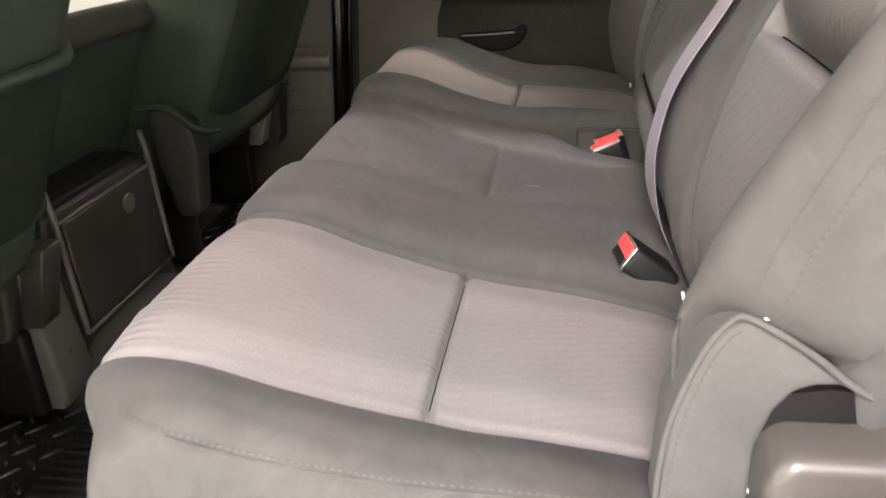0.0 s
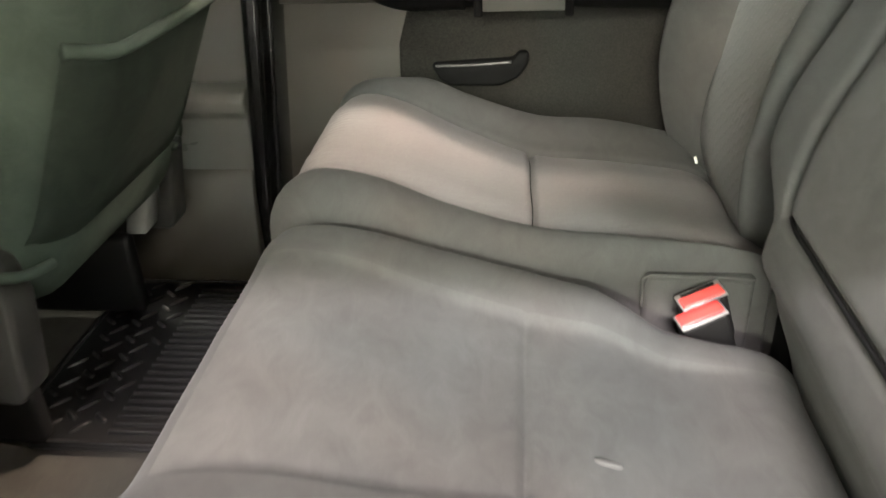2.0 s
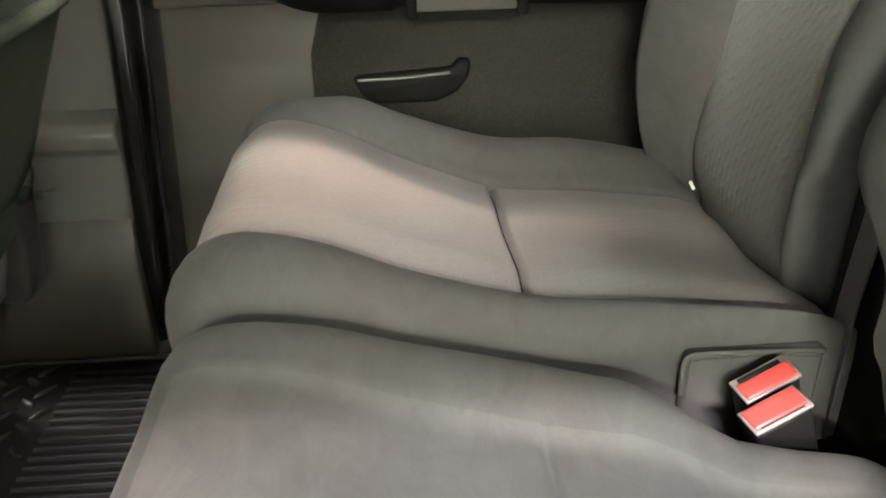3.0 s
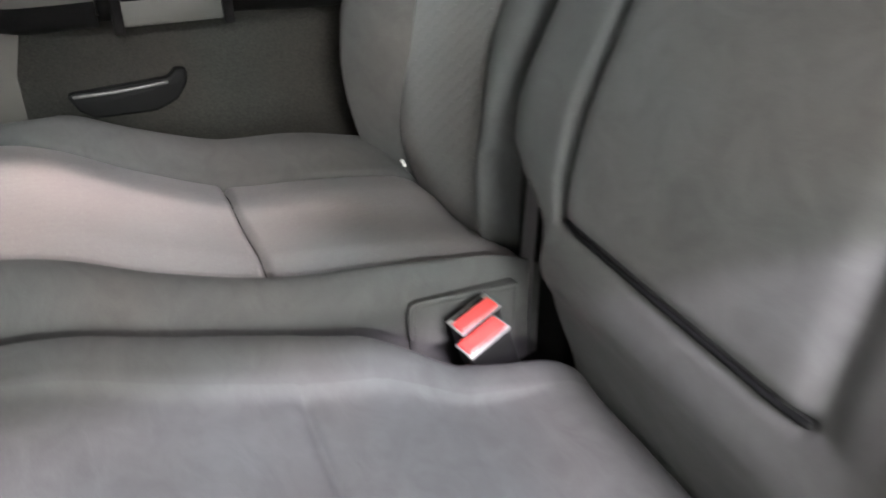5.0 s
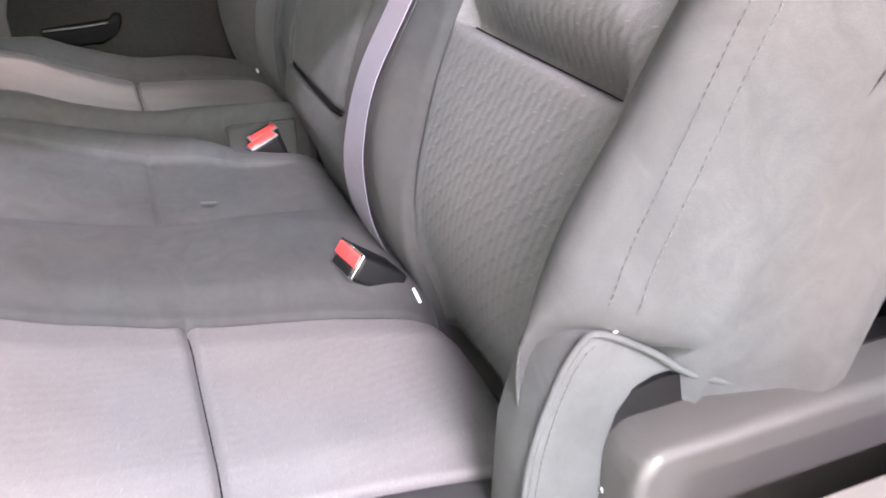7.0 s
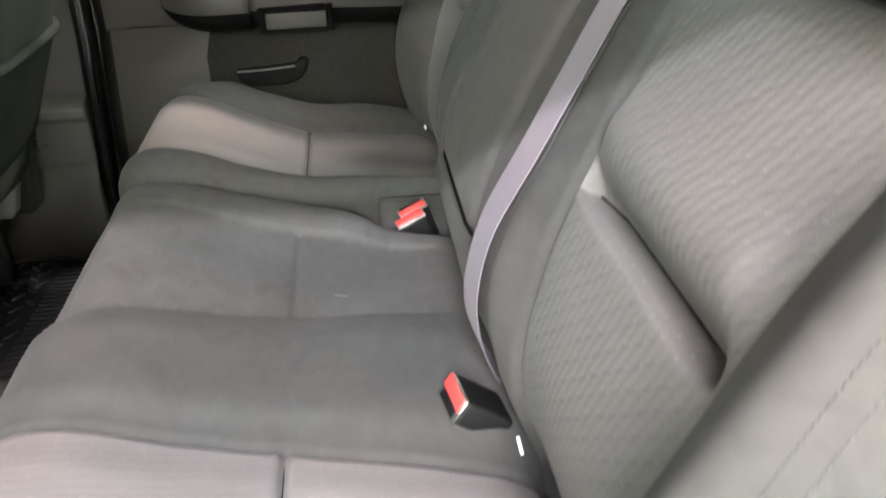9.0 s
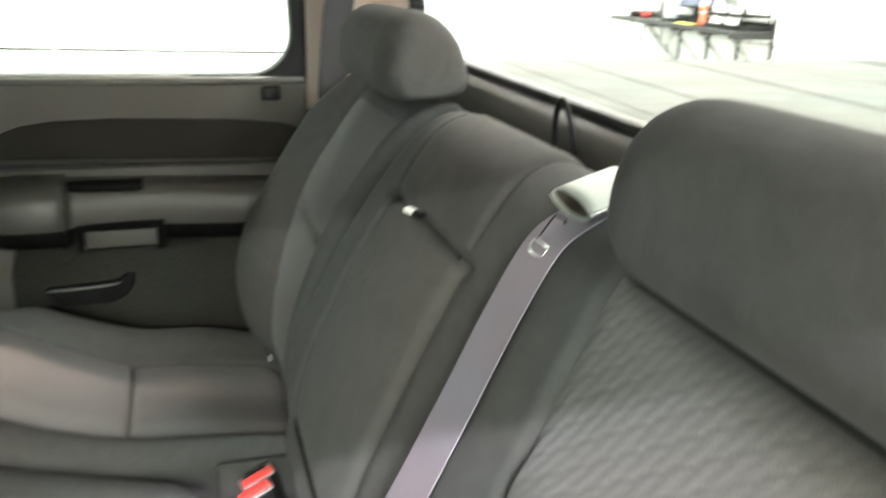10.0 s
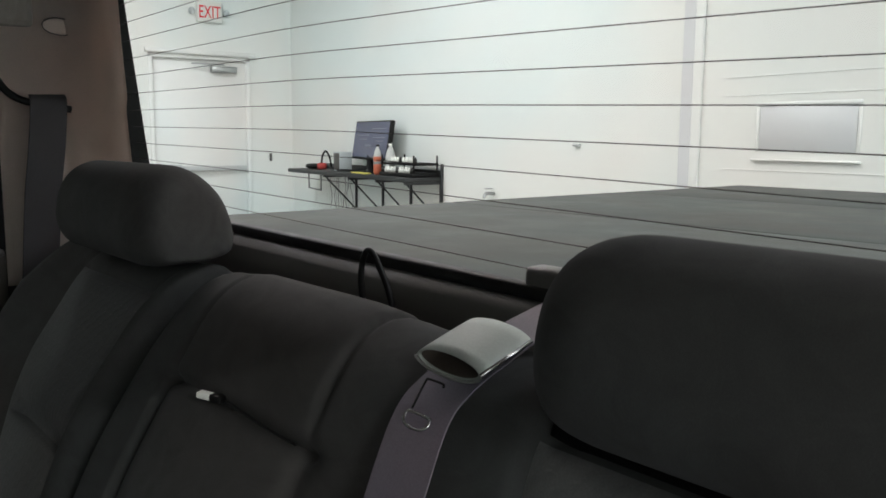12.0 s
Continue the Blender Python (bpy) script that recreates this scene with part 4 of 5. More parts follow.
def shape60(y, x, z, k):
    top = step(KCREST * 0.55, KCREST * 0.95, k)
    front = 1 - step(KCREST * 0.8, KCREST * 1.25, k)
    i = rounding(y - 0.418, 0.035) + rounding(1.378 - y, 0.03)
    i -= 0.028 * (1 - step(0.470, 0.548, y)) * step(KCREST * 0.85, KCREST * 1.2, k) * (1 - 0.6 * step(0.0, 0.15, x))
    i -= 0.012 * step(0.83, 0.88, y) * (1 - step(1.0, 1.075, y)) * top
    i += 0.006 * (bell(y - 0.54, 0.006) + bell(y - 0.82, 0.006)) * step(0.1, 0.2, k)
    i -= 0.005 * step(0.545, 0.60, y) * (1 - step(0.76, 0.815, y)) * top
    inside = step(0.53, 0.545, y) * (1 - step(0.815, 0.83, y))
    i += 0.009 * bell(x + 0.092, 0.0045) * inside * top
    pad = step(1.056, 1.072, y) * (1 - step(1.300, 1.318, y))
    i += 0.0060 * pad * top * (1 - step(0.06, 0.12, x)) * step(-0.36, -0.28, x)
    i += 0.0060 * bell(x + 0.095, 0.0045) * pad * top
    i -= 0.021 * step(1.29, 1.345, y) * top * bell(x + 0.10, 0.16)
    i += 0.11 * front * (1 - step(0.418, 0.56, y)) ** 2
    gather = bell(k - KCREST * 0.80, KCREST * 0.13) * 0.0032 + bell(x + 0.090, 0.011) * top * (0.0009 if x < -0.093 else 0.0005)
    i += gather * inside * (math.sin(y * 640 + 1.7 * noise.noise((y * 40, 0, 0))) * 0.6 + noise.noise((y * 170, x * 12, 2.0)))
    i += 0.0012 * noise.noise((x * 16, y * 16, 3.0)) + 0.002 * noise.noise((x * 6, y * 5, 1.0))
    s1 = interp(x, [-0.33, -0.09, 0.137], [-0.025, 0.008, -0.010])
    s2 = interp(x, [-0.33, -0.09, 0.137], [-0.012, 0.002, -0.048])
    s3 = interp(x, [-0.33, -0.09, 0.137], [-0.06, 0.0, 0.0]) * top
    s6 = interp(x, [-0.36, -0.25, -0.10, -0.03, 0.0, 0.03, 0.08], [-0.010, 0.0, 0.0, -0.015, -0.045, -0.080, -0.085]) * top
    return i, y + interp(y, [0.418, 0.54, 0.82, 1.065, 1.31, 1.378], [0, s1 * top, s2 * top, s3, 0.7 * s6, s6])


def shape40(y, x, z, k):
    top = step(KCREST * 0.55, KCREST * 0.95, k)
    front = 1 - step(KCREST * 0.8, KCREST * 1.25, k)
    i = rounding(y - 1.386, 0.035) + rounding(1.848 - y, 0.04) - 0.010 * top
    i -= 0.022 * step(1.715, 1.79, y) * top * (1 - 0.5 * step(0.0, 0.15, x))
    i -= 0.012 * (1 - step(1.42, 1.46, y)) * top
    i += 0.006 * (bell(y - 1.445, 0.006) + bell(y - 1.72, 0.006)) * step(0.1, 0.2, k)
    inside = step(1.435, 1.45, y) * (1 - step(1.715, 1.73, y))
    i -= 0.005 * step(1.45, 1.50, y) * (1 - step(1.66, 1.715, y)) * top
    i += 0.009 * bell(x + 0.092, 0.0045) * inside * top
    i -= interp(x, [-0.3, -0.2, -0.09, 0.1], [0, 0.004, 0.013, 0.028]) * (1 - step(1.44, 1.62, y)) * top
    i += 0.09 * front * step(1.71, 1.848, y) ** 2
    gather = bell(k - KCREST * 0.80, KCREST * 0.13) * 0.0032 + bell(x + 0.090, 0.011) * top * (0.0009 if x < -0.093 else 0.0005)
    i += gather * inside * (math.sin(y * 640 + 1.7 * noise.noise((y * 40, 0, 0))) * 0.6 + noise.noise((y * 170, x * 12, 2.0)))
    i += 0.002 * noise.noise((x * 6, y * 5, 7.0))
    s1 = interp(x, [-0.36, -0.22, -0.09, 0.02, 0.11], [0.042, 0.021, 0.007, -0.025, -0.050])
    s0 = interp(x, [-0.36, -0.26, -0.154, -0.05], [0.004, 0.003, 0.002, 0.0])
    s2 = interp(x, [-0.33, -0.09, 0.137], [0.05, -0.004, -0.016])
    return i, y + interp(y, [1.386, 1.445, 1.72, 1.848], [s0 * top, s1 * top, s2 * top, 0])


def stitches(points, name, parent, material=None, gap=0.0052, size=0.0003):
    """A row of raised thread stitches along a line."""
    path = smooth_path(points, 400)
    bm = bmesh.new()
    run, last = 0.0, path[0]
    for a, b in zip(path, path[1:]):
        run += (b - a).length
        if run > gap:
            d = (b - a).normalized()
            q = d.to_track_quat("X", "Z").to_matrix().to_4x4()
            box_bm(-gap * 0.3, gap * 0.3, -size, size, -size, size, bm=bm, m=Matrix.Translation(b) @ q)
            run = 0.0
    return part(name, bm, material or M_STITCH, parent, smooth=False)


def on_grid(grid, ks, ys, y, k, lift=0.0015):
    """A point of an upholstered surface, a little above it."""
    i = min(max(int(np.searchsorted(ys, y)) - 1, 0), len(ys) - 2)
    j = min(max(int(np.searchsorted(ks, k)) - 1, 0), len(ks) - 2)
    f = min(1, max(0, (y - ys[i]) / (ys[i + 1] - ys[i])))
    g = min(1, max(0, (k - ks[j]) / (ks[j + 1] - ks[j])))
    p = (grid[i][j] * (1 - f) + grid[i + 1][j] * f) * (1 - g) + (grid[i][j + 1] * (1 - f) + grid[i + 1][j + 1] * f) * g
    n = (grid[i + 1][j] - grid[i][j]).cross(grid[i][j + 1] - grid[i][j]).normalized()
    if n.x * 0.6 - n.z * 0.8 > 0:
        n = -n
    return p + n * lift


seat60 = thing("rear_bench_seat", "grey cloth two-place rear bench seat with woven inserts", "car seat", "rear bench")
y60 = spaced([0.418, 0.44, 0.54, 0.82, 1.065, 1.31, 1.378], 0.012, 0.0035) + list(np.arange(0.55, 0.81, 0.0024))
y60 = sorted(set([0.418, 0.4185, 0.4205, 0.4245, 0.430] + y60 + [1.3600, 1.3700, 1.3745, 1.3775]))
in_ins = lambda y, k: 0.54 < y < 0.82 and 0.12 < k < KBACK
g60, ks60 = padded("cushion", [
    ("cushion", M_BOL, "", lambda y, k: not in_ins(y, k) and not (1.065 < y < 1.31 and KCREST * 0.95 < k < KBACK)),
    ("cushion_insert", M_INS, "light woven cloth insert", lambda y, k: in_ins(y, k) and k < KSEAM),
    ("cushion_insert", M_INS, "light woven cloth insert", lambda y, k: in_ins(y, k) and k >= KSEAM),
    ("centre_pad", M_CTR, "plain grey centre pad", lambda y, k: 1.065 < y < 1.31 and KCREST * 0.95 < k < KBACK)], CU, y60, shape60, seat60, 80, KROWS)


def edge_seam(drop, lift):
    """Points on the doorway side of the cushion, along its edge seam."""
    line = ((-0.290, 0.4377, 0.3608), (-0.246, 0.4227, 0.3583), (-0.208, 0.4244, 0.3464), (-0.170, 0.4278, 0.336), (-0.131, 0.4317, 0.3272), (-0.093, 0.4361, 0.3183), (-0.015, 0.4386, 0.3132), (0.06, 0.438, 0.310), (0.10, 0.436, 0.306))
    return [Vector((x, y - lift, z - drop + lift)) for x, y, z in line]


part("piping", tube_bm(edge_seam(0.0, 0.0), 0.0009, 6, 80), M_BOL, seat60, "raised seam")
stitches(edge_seam(-0.005, 0.0004), "stitching", seat60)
stitches(edge_seam(0.006, 0.0004), "stitching", seat60, M_STITCHD)

seat40 = thing("rear_bench_seat", "grey cloth single-place rear seat with a woven insert", "car seat", "rear bench")
y40 = sorted(set([1.386, 1.3865, 1.3885, 1.3925, 1.398] + spaced([1.386, 1.42, 1.445, 1.72, 1.848], 0.012, 0.0035) + list(np.arange(1.455, 1.71, 0.0024)) + [1.838, 1.8445, 1.8475]))
in_ins4 = lambda y, k: 1.445 < y < 1.72 and 0.12 < k < KBACK
g40, ks40 = padded("cushion", [
    ("cushion", M_BOL, "", lambda y, k: not in_ins4(y, k)),
    ("cushion_insert", M_INS, "light woven cloth insert", lambda y, k: in_ins4(y, k) and k < KSEAM),
    ("cushion_insert", M_INS, "light woven cloth insert", lambda y, k: in_ins4(y, k) and k >= KSEAM)], CU, y40, shape40, seat40, 80, KROWS)

for seat, gg, kk, yy, a, b in ((seat60, g60, ks60, y60, 0.545, 0.815), (seat40, g40, ks40, y40, 1.45, 1.715)):
    part("seam", tube_bm([on_grid(gg, kk, yy, y, KSEAM, 0.0003) for y in np.linspace(a, b, 12)], 0.0008, 5, 40), M_SEAM_AND_SHADE, seat, "dark seam")
# backrests
KCR = k_at_z(BK, 0.568, 0.5)
KTOP = k_at_z(BK, 0.750, 0.5)
KFOOT = k_at_z(BK, 0.262, 0.3)
KP0, KP1 = k_at_z(BK, 0.419, 0.5), k_at_z(BK, 0.690, 0.5)
BROWS = [KCR + d for d in (-0.016, -0.011, -0.007, -0.004, -0.002, 0, 0.002, 0.004, 0.006, 0.008, 0.011, 0.014, 0.018, 0.022, 0.027, 0.032, 0.038, 0.044, 0.051, 0.058)] + [KTOP - 0.004, KTOP, KTOP + 0.004]
PROWS = [KP0 + d for d in (-0.01, -0.005, -0.0025, 0, 0.0025, 0.005, 0.01)] + [KP1 + d for d in (-0.012, -0.006, -0.003, 0, 0.003, 0.006, 0.012)]


JZ, JY = [0.47, 0.495, 0.565, 0.632, 0.692, 0.74, 0.78], [0.0, 0.006, 0.013, 0.029, 0.045, 0.056, 0.056]     # the bench's joint runs below its belt


def outboard(y_out, y_in, b_out, b_in, seed):
    """The shape of an outboard backrest between its outer and inner ends, with the insert's two borders."""
    sign = 1 if y_in > y_out else -1

    def shape(y, x, z, k):
        fr = 1 - step(KTOP + 0.03, KTOP + 0.12, k)
        i = rounding(sign * (y - y_out), 0.055) + rounding(sign * (y_in - y), 0.04 if sign < 0 else 0.0015)
        o = sign * (y - y_out)
        wb = abs(b_out - y_out)
        i -= interp(z, [0.30, 0.40, 0.50, 0.70, 0.77], [0.030, 0.036, 0.042, 0.042, 0.018]) * step(0.0, 0.04, o) * (1 - step(wb * 0.30, wb * 1.02, o)) * fr
        i += 0.006 * (bell(y - b_out, 0.006) + bell(y - b_in, 0.006)) * fr
        ins = step(0.0, 0.01, sign * (y - b_out)) * step(0.0, 0.01, sign * (b_in - y))
        i += (1.0 if sign > 0 else 0.5) * ((0.037 * bell(k - KCR, 0.016) - 0.010 * bell(k - KCR - 0.046, 0.020)) if k > KCR else 0.036 * bell(k - KCR, 0.0022) - 0.003 * bell(k - KCR + 0.012, 0.012)) * step(0.0, 0.045, sign * (y - b_out)) * (0.6 * step(0.0, 0.010, sign * (b_in - y)) + 0.4 * step(0.0, 0.05, sign * (b_in - y))) + 0.024 * bell(z - 0.45, 0.10) * step(wb * 0.7, wb * 1.1, o) * fr * (1 - step(0.405, 0.462, o)) + 0.004 * ins * fr * (1 - 0.6 * math.sin(math.pi * min(1, max(0, (k - KFOOT) / (KCR - KFOOT)))))
        i += 0.017 * (1 - step(0.27, 0.46, z)) * (k < 0.4) * step(wb * 0.6, wb * 1.1, o) * (1 - step(0.385, 0.425, o)) * (sign > 0)
        i += (0.015 * bell(k - KTOP - 0.012, 0.012) if sign > 0 else 0.006 * bell(k - KTOP, 0.005)) * ins
        i += 0.0006 * bell(k - KCR - 0.016, 0.018) * ins * noise.noise((y * 160, k * 20, seed))
        i += 0.002 * noise.noise((z * 7, y * 6, seed))
        low = (1 - step(0.430, 0.475, z)) * (1 - step(0.012, 0.06, o)) * (k < 0.5)
        if sign < 0:
            # the single seat's borders lean outwards as they rise
            l_in = interp(z, [0.30, 0.405, 0.428, 0.48, 0.59, 0.70, 0.78], [0.058, 0.058, 0.036, 0.046, 0.062, 0.064, 0.040]) * fr
            l_bi = interp(z, [0.40, 0.45, 0.51, 0.60, 0.72, 0.78], [0.034, 0.052, 0.070, 0.074, 0.058, 0.030]) * fr
            l_bo = interp(z, [0.30, 0.45, 0.50, 0.58, 0.64, 0.72, 0.78], [-0.01, -0.035, -0.020, 0.012, 0.030, 0.032, 0.022]) * fr
            return i, y + interp(y, [y_in, b_in, b_out, y_out], [l_in, l_bi, l_bo, 0.0]) - 0.045 * low
        l_j = interp(z, JZ, JY) * fr
        l_b = interp(z, [0.58, 0.64, 0.70, 0.745], [0.0, 0.012, 0.028, 0.037]) * fr
        return i, y + interp(y, [y_out, b_out, b_in, y_in], [0.0, 0.0, l_b, l_j]) + 0.045 * low
    return shape


def back_outboard(seat, y_out, y_in, b_out, b_in, seed):
    lo, hi = min(y_out, y_in), max(y_out, y_in)
    m1, m2 = min(b_out, b_in), max(b_out, b_in)
    ys = sorted(set([lo + d for d in (0, 0.0006, 0.0025, 0.006, 0.010, 0.014, 0.0165, 0.018, 0.0205, 0.024, 0.028, 0.032)] + spaced([lo, m1, m2, hi], 0.014, 0.0035) + list(np.arange(m1 + 0.01, m2 - 0.01, 0.003)) + [hi - d for d in (0.018, 0.011, 0.006, 0.0025, 0.0006)]))
    ins = lambda y, k: m1 < y < m2 and 0.03 < k < KTOP
    g, ks = padded("backrest", [
        ("backrest", M_BOL, "", lambda y, k: not ins(y, k)),
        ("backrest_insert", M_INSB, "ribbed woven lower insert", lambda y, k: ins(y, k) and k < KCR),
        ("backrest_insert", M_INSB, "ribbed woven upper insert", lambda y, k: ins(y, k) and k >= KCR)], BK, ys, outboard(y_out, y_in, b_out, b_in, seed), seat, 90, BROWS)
    return g, ks, ys


gN, kN, yN = back_outboard(seat60, 0.410, 0.881, 0.53, 0.818, 1.0)
gF, kF, yF = back_outboard(seat40, 1.852, 1.388, 1.730, 1.445, 5.0)
for yy, mt in ((0.4305, M_STITCHD), (0.4240, M_STITCH)):
    stitches([on_grid(gN, kN, yN, yy + 0.012 * f, KFOOT + 0.155 + f * (KTOP - 0.02 - KFOOT - 0.155), 0.0004) for f in np.linspace(0, 1, 16)], "stitching", seat60, mt)
# black tube sunk into the crease to draw its shade
part("crease", tube_bm([on_grid(gN, kN, yN, y, KCR, -0.0004) for y in np.linspace(0.560, 0.810, 14)], 0.0018, 6, 40), M_SEAM_AND_SHADE, seat60, "black tube for the shade in the crease")


# black tube for the shade between the head restraint and the backrest
part("top_gap_shade", tube_bm([on_grid(gN, kN, yN, y, KTOP + 0.012, 0.001) for y in np.linspace(0.535, 0.815, 14)], 0.0090, 8, 40), M_SEAM_AND_SHADE, seat60, "black tube for the shade below the head restraint")


def shape_mid(y, x, z, k):
    fr = 1 - step(KP1 + 0.10, KP1 + 0.2, k)
    low = 1 - step(0.40, 0.455, z)
    i = rounding(y - 0.882, 0.0015) + rounding(1.378 - y, 0.045)
    pan = step(1.0, 1.008, y) * (1 - step(1.262, 1.27, y))
    up = step(KP0 - 0.004, KP0 + 0.002, k) * (1 - step(KP1 - 0.002, KP1 + 0.004, k))
    i += (0.008 * bell(y - 1.0, 0.014) + 0.017 * bell(y - 1.27, 0.007)) * up
    i += 0.010 * bell(k - KP0, 0.0035) * pan + 0.012 * bell(k - KP1, 0.005) * step(0.97, 1.0, y) * (1 - step(1.27, 1.30, y))
    i -= 0.014 * bell(z - 0.375, 0.03) * (k < 0.4) * step(0.90, 0.97, y) * (1 - step(1.29, 1.36, y))
    i -= 0.010 * fr * math.sin(math.pi * min(1, max(0, (k - KP1) / 0.16))) * step(0.96, 1.04, y) * (1 - step(1.24, 1.33, y))
    i += 0.012 * (1 - fr) * step(0.90, 0.97, y) * (1 - step(1.26, 1.36, y))
    i += 0.005 * (bell(y - 1.0, 0.006) + bell(y - 1.27, 0.006)) * step(KP1, KP1 + 0.02, k) * (1 - step(KP1 + 0.13, KP1 + 0.17, k))
    i += 0.0015 * noise.noise((z * 7, y * 6, 9.0))
    lean = interp(z, [0.42, 0.49, 0.60, 0.69, 0.80], [0.006, 0.014, 0.044, 0.068, 0.072]) * fr
    lean2 = interp(z, [0.42, 0.50, 0.59, 0.69, 0.80], [0.012, 0.033, 0.056, 0.060, 0.045]) * fr
    edge = interp(z, [0.38, 0.43, 0.48, 0.59, 0.70, 0.78], [0.0, 0.020, 0.046, 0.062, 0.064, 0.040]) * fr
    return i, y + interp(y, [0.882, 1.0, 1.27, 1.378], [interp(z, JZ, JY) * fr, lean, lean2, edge - 0.075 * low * fr])


yM = sorted(set([0.882, 0.8823, 0.883, 0.8845, 0.886] + spaced([0.882, 1.0, 1.27, 1.378], 0.013, 0.003) + [1.366, 1.372, 1.3755, 1.3776]))
inp = lambda y, k: 1.0 < y < 1.27 and KP0 < k < KP1
gM, kM = padded("centre_backrest", [
    ("centre_backrest", M_BOL, "", lambda y, k: not inp(y, k)),
    ("fold_down_armrest", M_CTR, "plain cloth folding armrest, closed", inp)], BK, yM, shape_mid, seat60, 90, PROWS)
# black tubes paint the shade into the armrest creases
part("crease", tube_bm([on_grid(gM, kM, yM, 1.27, k, 0.0035) for k in np.linspace(KP0, KP1, 14)], 0.0016, 6, 40), M_SEAM_AND_SHADE, seat60, "black tube for the shade in the crease")
part("crease", tube_bm([on_grid(gM, kM, yM, y, KP0, 0.0) + Vector((-0.0085, 0.0, 0.0015)) for y in np.linspace(1.006, 1.264, 12)], 0.0022, 6, 40), M_SEAM_AND_SHADE, seat60, "black tube for the shade in the crease")


HR = [(0.318, 0.765), (0.291, 0.766), (0.274, 0.783), (0.268, 0.811), (0.277, 0.850), (0.298, 0.875), (0.328, 0.884), (0.360, 0.874), (0.388, 0.845), (0.402, 0.805), (0.400, 0.780), (0.380, 0.770), (0.352, 0.766), (0.324, 0.765)]


def head_restraint(y, seat, h, lift):
    """A stuffed D-shaped pad with rounded ends on two posts."""
    prof = smooth_path([(x, 0, z + lift) for x, z in HR + HR[:1]], 61)[:-1]
    mid = Vector((0.338, 0, 0.815 + lift))
    r = 0.062
    bm = bmesh.new()
    rings = []
    for a in list(np.linspace(-1, -0.02, 16)) + [0.0] + list(np.linspace(0.02, 1, 16)):
        # a runs through the rounded end, the middle and the other end
        v = math.copysign(h - r + r * math.sin(min(1, abs(a)) * math.pi / 2), a) if a else 0.0
        f = 0.42 + 0.58 * math.cos(a * math.pi / 2) ** 0.75 if abs(a) < 1 else 0.42
        ring = []
        for q in prof:
            c = mid + (q - mid) * f
            c.z = mid.z + (q.z - mid.z) * (f ** 0.35 if q.z < mid.z else f)
            n = 0.0012 * noise.noise((c.x * 11, v * 11, c.z * 11))
            ring.append(bm.verts.new((c.x - n, y + v, c.z + n)))
        rings.append(ring)
    for a, b in zip(rings, rings[1:]):
        for k in range(60):
            bm.faces.new((a[k], a[(k + 1) % 60], b[(k + 1) % 60], b[k]))
    bm.faces.new(rings[0])
    bm.faces.new(rings[-1])
    part("headrest", bm, M_BOL, seat, "dark grey cloth head restraint")
    for d in (-0.06, 0.06):
        part("headrest_post", tube_bm([(0.345, y + d, 0.70), (0.347, y + d, 0.80)], 0.006, 10, 2), M_CHROME, seat, "steel post")


head_restraint(0.665, seat60, 0.182, 0.0)
head_restraint(1.602, seat40, 0.176, 0.019)

# lower side pad at the doorway end of the backrest
bm = prism_bm([(0.085, 0.20), (0.082, 0.30), (0.086, 0.38), (0.100, 0.43), (0.115, 0.455), (0.128, 0.459), (0.150, 0.446), (0.175, 0.427), (0.194, 0.415), (0.170, 0.414), (0.158, 0.409), (0.148, 0.394), (0.141, 0.37), (0.141, 0.20)], "y", 0.438, 0.49, 0.005, 3)
part("side_pad", bm, M_CTR, seat60, "curved cloth side pad with piped edge")
part("piping", tube_bm([(0.083, 0.441, 0.25), (0.082, 0.440, 0.32), (0.087, 0.439, 0.38), (0.101, 0.438, 0.43), (0.115, 0.437, 0.456), (0.128, 0.436, 0.460), (0.163, 0.435, 0.439), (0.192, 0.434, 0.416), (0.227, 0.434, 0.398), (0.255, 0.434, 0.390), (0.272, 0.434, 0.393), (0.280, 0.436, 0.41)], 0.0024, 8, 80), M_CTR, seat60, "raised piping")
stitches([(0.090, 0.4372, 0.25), (0.089, 0.4372, 0.32), (0.094, 0.4372, 0.378), (0.107, 0.4372, 0.425), (0.119, 0.4372, 0.447), (0.128, 0.4372, 0.451)], "stitching", seat60)
part("bolt_cap", superpad_bm(0.135, 0.4335, 0.462, 0.0025, 0.002, 0.0012, 2.2, 12, 8), M_CHROME, seat60, "bright stud")

# plastic cover beside the seat
qt = thing("seat_side_cover", "rounded worn grey plastic cover beside the bench", "trim cover")
bm = prism_bm([(0.142, 0.02), (0.138, 0.372), (0.150, 0.387), (0.46, 0.391), (0.46, 0.02)], "y", 0.400, 0.456, 0.010, 5)
part("cover", bm, M_COVERP, qt)
# black filler added above the cover, where the gap lies in shade
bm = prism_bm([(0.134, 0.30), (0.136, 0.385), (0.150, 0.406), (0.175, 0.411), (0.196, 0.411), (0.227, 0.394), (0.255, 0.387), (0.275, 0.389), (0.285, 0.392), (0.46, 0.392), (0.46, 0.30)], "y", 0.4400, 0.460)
part("gap_shade", bm, M_BLACK, qt, "black filler for the shade in the gap", False)
part("screw", superpad_bm(0.1385, 0.437, 0.335, 0.0015, 0.003, 0.003, 2.2, 12, 8), M_CHROME, qt)

# child seat anchors: pale tabs in the crease
for p, a in (((0.146, 0.815, 0.272), -86), ((0.134, 1.682, 0.305), -86), ((0.137, 1.446, 0.296), -86)):
    t = thing("anchor_tab", "small white anchor tab in the seat crease", "tab", "anchor tabs", m=pose(*p, 0, 24, a))
    w = 0.010 if p[1] < 1 else 0.006
    part("tab", box_bm(-w, w, -0.0018, 0.0018, -0.0015, 0.0015, 0.001), M_WHITE, t)


